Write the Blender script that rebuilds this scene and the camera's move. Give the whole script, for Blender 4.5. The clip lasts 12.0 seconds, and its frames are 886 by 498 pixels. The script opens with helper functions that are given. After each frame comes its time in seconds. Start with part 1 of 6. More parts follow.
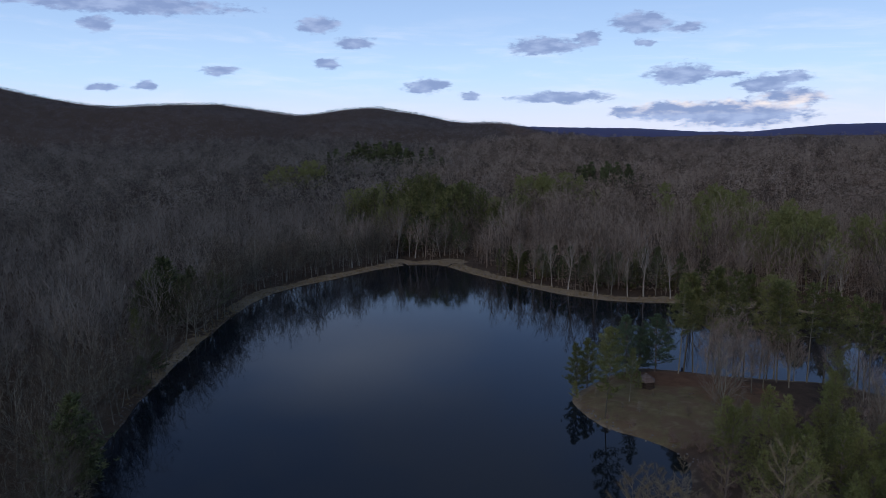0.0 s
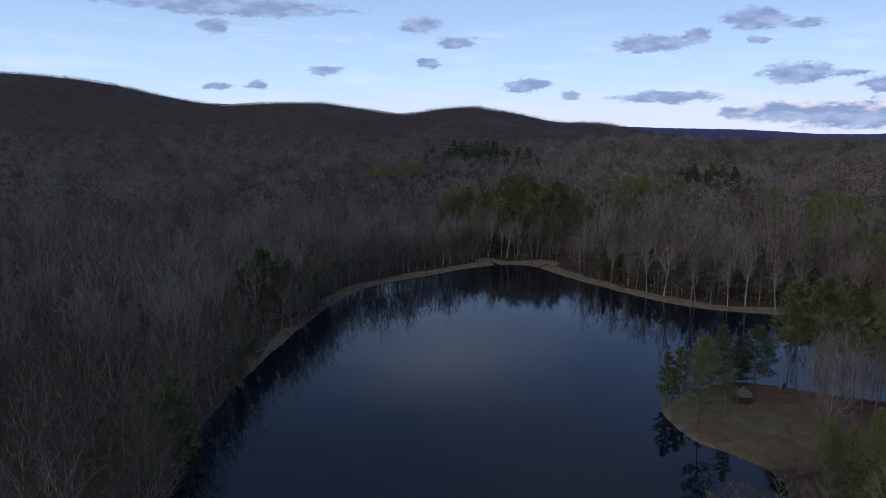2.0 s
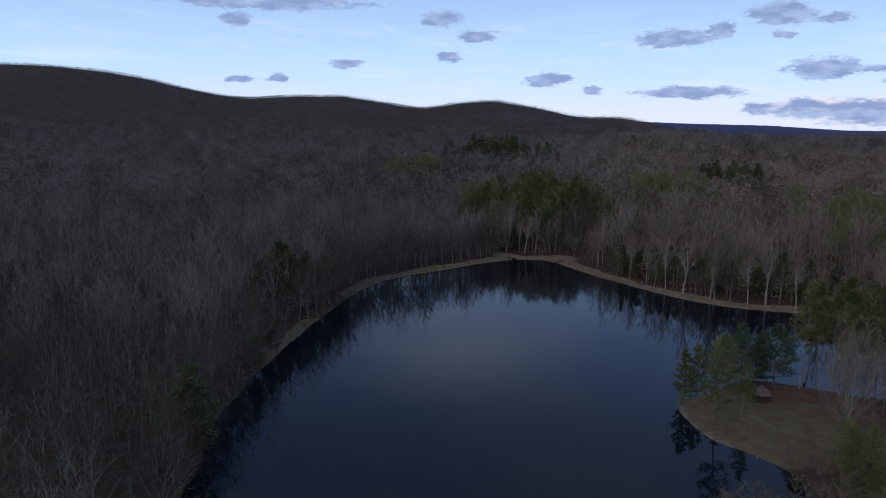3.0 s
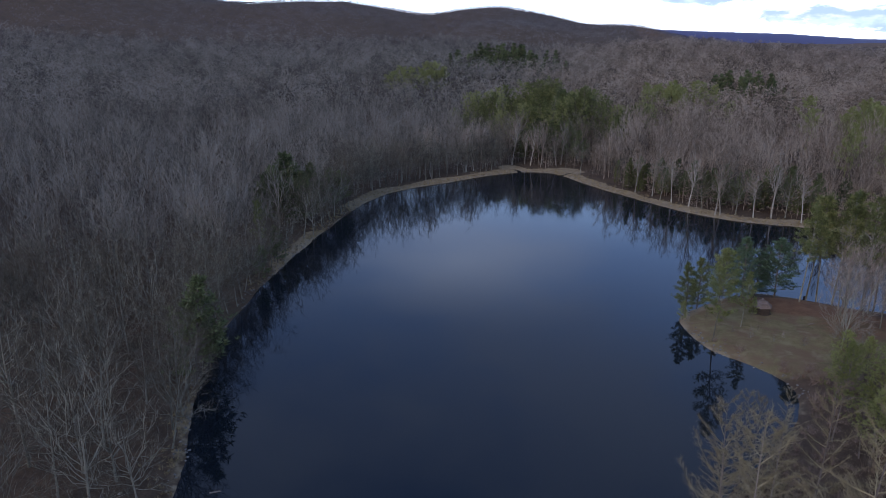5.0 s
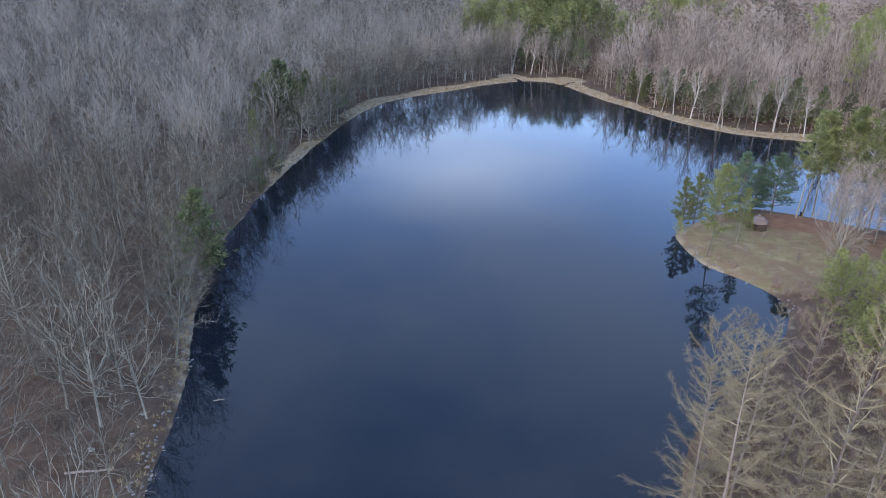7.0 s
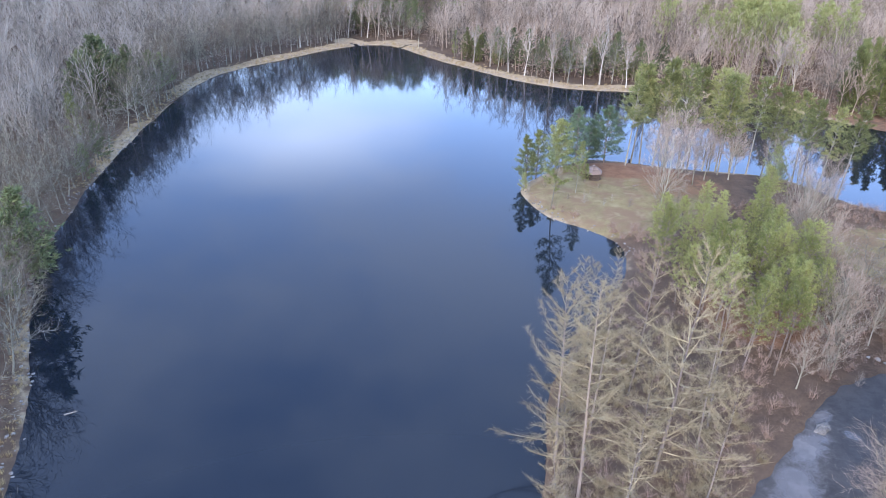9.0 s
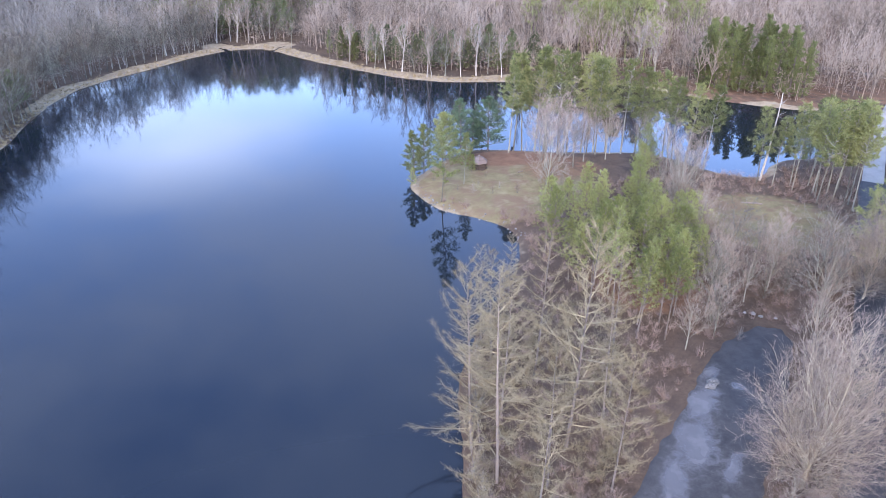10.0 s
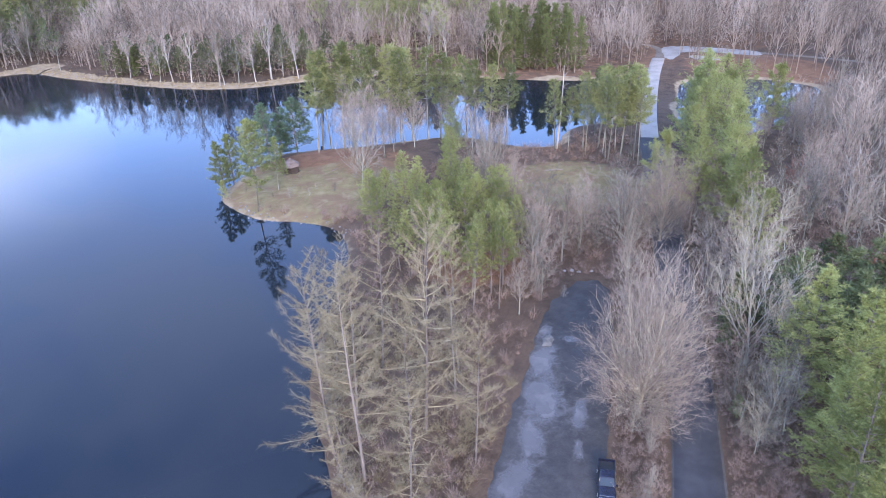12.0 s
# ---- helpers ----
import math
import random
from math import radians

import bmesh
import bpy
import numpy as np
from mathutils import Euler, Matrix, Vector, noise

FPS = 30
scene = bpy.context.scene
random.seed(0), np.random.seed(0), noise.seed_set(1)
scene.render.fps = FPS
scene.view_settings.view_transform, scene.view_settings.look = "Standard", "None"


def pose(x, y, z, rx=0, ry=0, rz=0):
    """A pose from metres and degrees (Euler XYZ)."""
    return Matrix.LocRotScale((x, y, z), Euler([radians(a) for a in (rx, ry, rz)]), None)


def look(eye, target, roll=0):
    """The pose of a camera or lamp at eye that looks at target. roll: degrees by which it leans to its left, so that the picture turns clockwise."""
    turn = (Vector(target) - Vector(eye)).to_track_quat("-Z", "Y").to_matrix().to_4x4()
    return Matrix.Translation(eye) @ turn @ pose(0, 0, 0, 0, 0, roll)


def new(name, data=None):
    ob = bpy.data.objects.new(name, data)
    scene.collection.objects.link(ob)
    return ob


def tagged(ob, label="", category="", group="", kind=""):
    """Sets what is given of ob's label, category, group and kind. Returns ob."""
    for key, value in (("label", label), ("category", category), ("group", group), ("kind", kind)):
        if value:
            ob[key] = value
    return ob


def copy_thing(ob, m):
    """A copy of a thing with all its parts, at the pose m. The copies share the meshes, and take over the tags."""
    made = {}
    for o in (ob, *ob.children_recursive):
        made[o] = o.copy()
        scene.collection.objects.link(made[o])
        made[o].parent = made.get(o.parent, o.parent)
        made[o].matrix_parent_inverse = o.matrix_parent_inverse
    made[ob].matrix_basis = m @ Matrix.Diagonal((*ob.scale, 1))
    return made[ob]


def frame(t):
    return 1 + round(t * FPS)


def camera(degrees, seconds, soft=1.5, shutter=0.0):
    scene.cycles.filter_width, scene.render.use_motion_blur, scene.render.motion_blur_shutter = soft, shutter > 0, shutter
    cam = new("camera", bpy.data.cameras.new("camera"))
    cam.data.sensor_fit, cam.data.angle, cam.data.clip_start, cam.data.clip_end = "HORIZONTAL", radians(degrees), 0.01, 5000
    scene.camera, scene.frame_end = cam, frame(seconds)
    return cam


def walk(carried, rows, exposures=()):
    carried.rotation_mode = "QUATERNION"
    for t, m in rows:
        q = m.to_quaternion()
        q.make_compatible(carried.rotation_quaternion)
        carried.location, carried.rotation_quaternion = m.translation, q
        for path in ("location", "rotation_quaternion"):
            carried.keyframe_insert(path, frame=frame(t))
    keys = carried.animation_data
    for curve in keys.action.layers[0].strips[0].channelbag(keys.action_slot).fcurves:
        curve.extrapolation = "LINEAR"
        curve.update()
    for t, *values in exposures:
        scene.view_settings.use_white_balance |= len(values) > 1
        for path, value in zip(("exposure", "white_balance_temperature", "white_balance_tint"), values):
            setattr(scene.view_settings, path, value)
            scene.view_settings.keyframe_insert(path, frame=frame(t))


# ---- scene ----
# A drone hovers about 60 m over a pond in bare late-winter woods, turns, tilts down and turns to a road and a gravel lot.
cam = camera(64.72, 12.0, soft=0.9)
PATH = [
    (0, (0.00, -0.00, 60.00), (-0.01, 98.68, 43.80), -0.59),
    (0.5, (0.34, 0.24, 59.95), (-2.69, 98.87, 43.76), -0.44),
    (1, (0.67, 0.38, 59.91), (-5.56, 98.85, 43.64), -0.32),
    (1.5, (1.00, 0.53, 59.88), (-9.37, 98.66, 43.63), -0.19),
    (2, (1.31, 0.64, 59.87), (-12.17, 98.39, 43.65), -0.05),
    (2.5, (1.60, 0.66, 59.85), (-13.88, 98.11, 43.62), 0.03),
    (4.5, (1.70, 0.85, 59.70), (-14.64, 96.23, 34.50), 0.36),
    (5, (1.58, 0.90, 59.83), (-14.59, 95.16, 30.63), 0.49),
    (5.5, (1.47, 1.08, 60.01), (-14.62, 94.32, 27.64), 0.60),
    (6, (1.43, 1.26, 60.18), (-14.51, 93.39, 24.71), 0.69),
    (6.5, (1.40, 1.39, 60.32), (-14.34, 92.30, 21.75), 0.81),
    (8.5, (1.31, 1.44, 61.86), (-1.69, 90.37, 16.22), 1.91),
    (9, (1.07, 1.45, 62.05), (7.04, 90.22, 16.40), 1.21),
    (9.5, (0.81, 1.51, 62.07), (14.57, 89.35, 16.30), 0.67),
    (10, (0.66, 1.54, 61.99), (21.57, 87.93, 16.16), 0.10),
    (10.5, (0.47, 1.66, 61.81), (28.79, 85.85, 15.88), -0.51),
    (11, (0.27, 1.77, 61.66), (35.11, 83.38, 15.56), -1.05),
    (11.5, (0.11, 1.86, 61.51), (40.15, 80.99, 15.29), -1.45),
    (12, (-0.02, 1.98, 61.37), (43.97, 78.89, 15.00), -1.76),
]
walk(cam, [(t, look(eye, target, roll)) for t, eye, target, roll in PATH],
     exposures=[(0.0, -0.76, 6750, 13), (2.6, -0.75, 6750, 13), (4.5, -0.11, 6650, 16), (5.5, 0.82, 6750, 14), (6.5, 1.52, 6800, 12), (8.5, 2.52, 6900, 13), (10.0, 2.6, 6650, 18), (12.0, 2.52, 6450, 19)])

# ---- world and sun ----
SUN_ELEV, SUN_ROT = radians(24), radians(215)
world = bpy.data.worlds.new("sky")
scene.world = world
world.use_nodes = True


def wire(tree, a, b):
    tree.links.new(a, b)


def math_node(tree, op, a, b=None, c=None, clamp=False):
    n = tree.nodes.new("ShaderNodeMath")
    n.operation, n.use_clamp = op, clamp
    for i, v in enumerate((a, b, c)):
        if v is None:
            continue
        if isinstance(v, (int, float)):
            n.inputs[i].default_value = v
        else:
            tree.links.new(v, n.inputs[i])
    return n.outputs[0]


def ramp_node(tree, value, lo, hi, a=0.0, b=1.0):
    n = tree.nodes.new("ShaderNodeMapRange")
    n.interpolation_type = "SMOOTHSTEP"
    tree.links.new(value, n.inputs[0])
    for i, v in enumerate((lo, hi, a, b)):
        n.inputs[1 + i].default_value = v
    return n.outputs[0]


def mix_rgb(tree, fac, a, b, mode="MIX"):
    n = tree.nodes.new("ShaderNodeMix")
    n.data_type, n.blend_type = "RGBA", mode
    for sock, v in ((n.inputs["Factor"], fac), (n.inputs[6], a), (n.inputs[7], b)):
        if isinstance(v, (int, float)):
            sock.default_value = v
        elif isinstance(v, tuple):
            sock.default_value = (*v, 1) if len(v) == 3 else v
        else:
            tree.links.new(v, sock)
    return n.outputs[2]


def noise_node(tree, vector, scale, detail=4.0, rough=0.55, distortion=0.0):
    n = tree.nodes.new("ShaderNodeTexNoise")
    n.inputs["Scale"].default_value, n.inputs["Detail"].default_value = scale, detail
    n.inputs["Roughness"].default_value, n.inputs["Distortion"].default_value = rough, distortion
    if vector is not None:
        tree.links.new(vector, n.inputs["Vector"])
    return n


def build_sky():
    t = world.node_tree
    t.nodes.clear()
    out = t.nodes.new("ShaderNodeOutputWorld")
    back = t.nodes.new("ShaderNodeBackground")
    sky = t.nodes.new("ShaderNodeTexSky")
    sky.sky_type, sky.sun_disc = "NISHITA", False
    sky.sun_elevation, sky.sun_rotation = SUN_ELEV, SUN_ROT
    sky.air_density, sky.dust_density, sky.ozone_density = 1.0, 0.6, 3.0
    coord = t.nodes.new("ShaderNodeTexCoord").outputs["Generated"]
    sep = t.nodes.new("ShaderNodeSeparateXYZ")
    wire(t, coord, sep.inputs[0])
    az = math_node(t, "MULTIPLY", math_node(t, "ARCTAN2", sep.outputs[0], sep.outputs[1]), 57.2958)
    el = math_node(t, "MULTIPLY", math_node(t, "ARCSINE", sep.outputs[2]), 57.2958)
    comb = t.nodes.new("ShaderNodeCombineXYZ")
    wire(t, az, comb.inputs[0]), wire(t, math_node(t, "MULTIPLY", el, 2.6), comb.inputs[1])
    warp = noise_node(t, comb.outputs[0], 0.42, 6.0, 0.6)
    shift = t.nodes.new("ShaderNodeVectorMath")
    shift.operation = "MULTIPLY_ADD"
    wire(t, warp.outputs["Color"], shift.inputs[0])
    shift.inputs[1].default_value = (2.2, 0.8, 0)
    centre = t.nodes.new("ShaderNodeCombineXYZ")
    wire(t, math_node(t, "SUBTRACT", az, 1.1), centre.inputs[0])
    wire(t, math_node(t, "SUBTRACT", el, 0.4), centre.inputs[1])
    wire(t, centre.outputs[0], shift.inputs[2])
    # low clouds: bearing, height above the horizon, half width, half height, in degrees
    low = [(8.4, 6.7, 3.6, 0.85), (11.5, 7.2, 1.3, 0.7), (15.4, 8.2, 2.7, 1.0), (15.7, 6.7, 1.0, 0.36), (18.7, 7.7, 1.6, 0.5), (18.5, 4.3, 3.0, 1.0),
           (21.6, 4.2, 1.6, 0.36), (24.4, 3.4, 2.4, 0.85), (26.0, 3.8, 2.0, 0.5), (26.1, 2.5, 2.7, 0.75), (-1.1, 3.8, 2.3, 0.7), (2.3, 3.0, 1.2, 0.4),
           (9.4, 2.75, 4.9, 0.55), (14.6, 1.6, 1.6, 0.6), (18.0, 1.6, 4.3, 0.9), (22.5, 1.35, 6.2, 1.3), (-17.2, 4.9, 1.7, 0.42), (-22.4, 3.75, 1.1, 0.4),
           (-25.3, 3.65, 1.5, 0.35), (-6.9, 7.1, 2.1, 0.55), (-9.0, 5.5, 1.3, 0.5), (-25.4, 8.0, 1.4, 0.7), (-9.7, 8.4, 2.0, 0.75), (-24.2, 9.4, 11.0, 0.8)]
    mask = None
    for a, e, w, h in low:
        sub = t.nodes.new("ShaderNodeVectorMath")
        sub.operation = "SUBTRACT"
        wire(t, shift.outputs[0], sub.inputs[0])
        sub.inputs[1].default_value = (a, e, 0)
        mul = t.nodes.new("ShaderNodeVectorMath")
        mul.operation = "MULTIPLY"
        wire(t, sub.outputs[0], mul.inputs[0])
        mul.inputs[1].default_value = (1 / w, 1 / h, 0)
        length = t.nodes.new("ShaderNodeVectorMath")
        length.operation = "LENGTH"
        wire(t, mul.outputs[0], length.inputs[0])
        one = math_node(t, "SUBTRACT", 1.0, length.outputs["Value"])
        mask = one if mask is None else math_node(t, "MAXIMUM", mask, one)
    fine = noise_node(t, comb.outputs[0], 1.3, 6.0, 0.6)
    mask = math_node(t, "ADD", mask, math_node(t, "MULTIPLY", math_node(t, "SUBTRACT", fine.outputs[0], 0.5), 1.15))
    low_mask = ramp_node(t, mask, 0.03, 0.45, 0.0, 0.95)
    # the high cloud sheet, broken, above the low clouds
    flat = t.nodes.new("ShaderNodeCombineXYZ")
    bottom = math_node(t, "ADD", math_node(t, "MAXIMUM", sep.outputs[2], 0.0), 0.16)
    wire(t, math_node(t, "DIVIDE", sep.outputs[0], bottom), flat.inputs[0])
    wire(t, math_node(t, "DIVIDE", sep.outputs[1], bottom), flat.inputs[1])
    high = noise_node(t, flat.outputs[0], 1.1, 5.0, 0.55)
    high_mask = math_node(t, "MULTIPLY", ramp_node(t, high.outputs[0], 0.34, 0.6), ramp_node(t, el, 12.0, 30.0, 0.0, 0.9))
    # the thin bright veil ahead, which the pond mirrors
    veil_d = t.nodes.new("ShaderNodeVectorMath")
    veil_d.operation = "MULTIPLY"
    veil_c = t.nodes.new("ShaderNodeCombineXYZ")
    wire(t, math_node(t, "ADD", az, 8.0), veil_c.inputs[0]), wire(t, math_node(t, "SUBTRACT", el, 18.0), veil_c.inputs[1])
    wire(t, veil_c.outputs[0], veil_d.inputs[0])
    veil_d.inputs[1].default_value = (1 / 16, 1 / 6.0, 0)
    veil_l = t.nodes.new("ShaderNodeVectorMath")
    veil_l.operation = "LENGTH"
    wire(t, veil_d.outputs[0], veil_l.inputs[0])
    veil = math_node(t, "ADD", math_node(t, "SUBTRACT", 1.0, veil_l.outputs["Value"]), math_node(t, "MULTIPLY", math_node(t, "SUBTRACT", high.outputs[0], 0.5), 1.5))
    veil = ramp_node(t, veil, 0.0, 1.0, 0.0, 0.85)
    glow = math_node(t, "MULTIPLY", ramp_node(t, el, 0.0, 5.0, 1.0, 0.0), 0.55)
    base = mix_rgb(t, 1.0, sky.outputs[0], SKY_TINT, "MULTIPLY")
    blue = mix_rgb(t, ramp_node(t, el, 3.5, 10.5), (9.2, 13.6, 19.2), (6.5, 10.3, 16.6))
    # faint cirrus streaks
    thin_c = t.nodes.new("ShaderNodeCombineXYZ")
    wire(t, math_node(t, "MULTIPLY", az, 0.12), thin_c.inputs[0]), wire(t, math_node(t, "ADD", math_node(t, "MULTIPLY", el, 0.9), math_node(t, "MULTIPLY", az, 0.03)), thin_c.inputs[1])
    cirrus = ramp_node(t, noise_node(t, thin_c.outputs[0], 1.0, 6.0, 0.62, 0.4).outputs[0], 0.46, 0.72, 0.0, 0.32)
    blue = mix_rgb(t, math_node(t, "MULTIPLY", cirrus, ramp_node(t, el, 6.5, 10.0, 1.0, 0.0)), blue, (14.5, 16.0, 19.5))
    base = mix_rgb(t, ramp_node(t, el, 9.0, 17.0, 0.92, 0.0), base, blue)
    base = mix_rgb(t, glow, base, (15.5, 15.0, 17.0))
    base = mix_rgb(t, veil, base, (6.3, 8.3, 12.2))
    base = mix_rgb(t, high_mask, base, (2.7, 3.8, 6.2))
    shade = ramp_node(t, noise_node(t, comb.outputs[0], 0.55, 4.0, 0.5).outputs[0], 0.38, 0.68)
    cloud = mix_rgb(t, shade, (4.0, 5.8, 10.4), (6.4, 8.6, 13.6))
    bright = math_node(t, "MULTIPLY", ramp_node(t, az, 10.0, 16.0), math_node(t, "MULTIPLY", ramp_node(t, el, 1.2, 2.0), ramp_node(t, el, 3.0, 2.2)))
    cloud = mix_rgb(t, math_node(t, "MULTIPLY", bright, shade), cloud, (16.0, 15.2, 15.4))
    base = mix_rgb(t, low_mask, base, cloud)
    wire(t, base, back.inputs[0])
    back.inputs[1].default_value = SKY_STRENGTH
    wire(t, back.outputs[0], out.inputs[0])


SKY_TINT, SKY_STRENGTH = (1.45, 1.5, 1.82), 0.1
build_sky()
sun = new("sun", bpy.data.lights.new("sun", "SUN"))
sun.data.energy, sun.data.angle, sun.data.color = 0.9, radians(16), (1.0, 0.87, 0.70)
sun.matrix_world = look((0, 0, 200), (0.62, 1.35 , 200 - 0.66))

# ---- materials ----


def material(name, build, rough=0.8):
    m = bpy.data.materials.new(name)
    m.use_nodes = True
    t = m.node_tree
    bsdf = t.nodes["Principled BSDF"]
    bsdf.inputs["Roughness"].default_value = rough
    bsdf.inputs["Specular IOR Level"].default_value = 0.2
    build(t, bsdf)
    return m


def position(t):
    return t.nodes.new("ShaderNodeNewGeometry").outputs["Position"]


def bump(t, bsdf, height, strength, distance):
    b = t.nodes.new("ShaderNodeBump")
    b.inputs["Strength"].default_value, b.inputs["Distance"].default_value = strength, distance
    wire(t, height, b.inputs["Height"])
    wire(t, b.outputs[0], bsdf.inputs["Normal"])


def two_scale(low, high, coarse, fine, island=0.0, rough=0.8, relief=0.0, object_random=0.0, tone=0.0, thin=0.0):
    """A rough surface between two colours, varied at two sizes, by island and by object."""
    def build(t, bsdf):
        p = position(t)
        a = noise_node(t, p, coarse, 3.0)
        b = noise_node(t, p, fine, 5.0, 0.65)
        f = math_node(t, "ADD", math_node(t, "MULTIPLY", a.outputs[0], 0.6), math_node(t, "MULTIPLY", b.outputs[0], 0.6))
        if island:
            r = t.nodes.new("ShaderNodeNewGeometry").outputs["Random Per Island"]
            f = math_node(t, "ADD", f, math_node(t, "MULTIPLY", math_node(t, "SUBTRACT", r, 0.5), island))
        if object_random:
            r = t.nodes.new("ShaderNodeObjectInfo").outputs["Random"]
            f = math_node(t, "ADD", f, math_node(t, "MULTIPLY", math_node(t, "SUBTRACT", r, 0.5), object_random))
        if tone:
            at = t.nodes.new("ShaderNodeAttribute")
            at.attribute_name = "tone"
            f = math_node(t, "ADD", f, math_node(t, "MULTIPLY", math_node(t, "SUBTRACT", at.outputs["Fac"], 0.5), tone))
        colour = mix_rgb(t, ramp_node(t, f, 0.25, 0.95), low, high)
        wire(t, colour, bsdf.inputs["Base Color"])
        if relief:
            bump(t, bsdf, b.outputs[0], 0.7, relief)
        if thin:
            through_leaf, both = t.nodes.new("ShaderNodeBsdfTranslucent"), t.nodes.new("ShaderNodeMixShader")
            wire(t, colour, through_leaf.inputs[0])
            both.inputs[0].default_value = thin
            wire(t, bsdf.outputs[0], both.inputs[1]), wire(t, through_leaf.outputs[0], both.inputs[2])
            wire(t, both.outputs[0], t.nodes["Material Output"].inputs[0])
    return lambda name: material(name, build, rough)


BARK_PALE = two_scale((0.100, 0.094, 0.074), (0.286, 0.274, 0.222), 0.3, 6, 0.4, object_random=0.5)("pale_bark")
BARK_LICHEN = two_scale((0.085, 0.08, 0.063), (0.255, 0.243, 0.195), 0.3, 6, 0.4, object_random=0.5)("lichen_bark")
BARK_TAN = two_scale((0.171, 0.141, 0.094), (0.387, 0.335, 0.240), 0.3, 6, 0.5, object_random=0.3)("tan_bark")
BARK_LARCH = two_scale((0.143, 0.113, 0.066), (0.353, 0.296, 0.182), 0.3, 6, 0.5, object_random=0.4)("larch_bark")
BARK_WHITE = two_scale((0.18, 0.16, 0.135), (0.40, 0.37, 0.32), 0.3, 5, 0.3, object_random=0.4)("whitish_bark")
BARK_DARK = two_scale((0.081, 0.068, 0.061), (0.216, 0.176, 0.149), 0.3, 6, 0.3, object_random=0.4)("dark_bark")
TWIG = two_scale((0.041, 0.034, 0.026), (0.114, 0.099, 0.076), 0.12, 3, 0.6, object_random=0.5)("grey_twigs")
TWIG_MAUVE = two_scale((0.136, 0.104, 0.084), (0.33, 0.262, 0.212), 0.12, 3, 0.5, object_random=0.4)("mauve_twigs")
TWIG_BRUSH = two_scale((0.13, 0.092, 0.074), (0.31, 0.23, 0.185), 0.12, 3, 0.6)("brush_twigs")
TWIG_LARCH = two_scale((0.137, 0.105, 0.061), (0.322, 0.264, 0.163), 0.2, 3, 0.5, object_random=0.4, thin=0.35)("larch_twigs")
BARK_BONE = two_scale((0.17, 0.163, 0.13), (0.39, 0.375, 0.31), 0.3, 5, 0.3, object_random=0.3)("bone_pale_bark")
NEEDLE_CEDAR = two_scale((0.07, 0.083, 0.03), (0.205, 0.226, 0.09), 0.25, 2.5, 0.6, object_random=0.5, thin=0.35)("cedar_sprays")
LEAF_RUSSET = two_scale((0.10, 0.043, 0.03), (0.27, 0.125, 0.085), 0.4, 3, 0.5, object_random=0.3, thin=0.3)("dry_russet_leaves")
NEEDLE_DEEP = two_scale((0.05, 0.066, 0.031), (0.158, 0.185, 0.088), 0.25, 2.5, 0.6, object_random=0.5, thin=0.3)("deep_green_needles")
NEEDLE = two_scale((0.125, 0.142, 0.046), (0.355, 0.37, 0.145), 0.25, 2.5, 0.6, object_random=0.6, thin=0.45)("pine_needles")
NEEDLE_OLIVE = two_scale((0.083, 0.098, 0.036), (0.275, 0.288, 0.118), 0.25, 2.5, 0.6, object_random=0.6, thin=0.3)("olive_needles")
NEEDLE_DARK = two_scale((0.039, 0.072, 0.044), (0.150, 0.215, 0.124), 0.25, 2.5, 0.6, object_random=0.5, thin=0.3)("dark_pine_needles")
NEEDLE_LIME = two_scale((0.120, 0.140, 0.047), (0.380, 0.399, 0.147), 0.25, 2.5, 0.6, object_random=0.4, thin=0.4)("hemlock_needles")
STONE = two_scale((0.104, 0.098, 0.091), (0.273, 0.260, 0.240), 1.5, 9, 0.5, relief=0.03, object_random=0.5)("grey_stone")
DRY_GRASS = two_scale((0.170, 0.125, 0.066), (0.357, 0.283, 0.156), 0.3, 4, 0.6)("dry_grass")


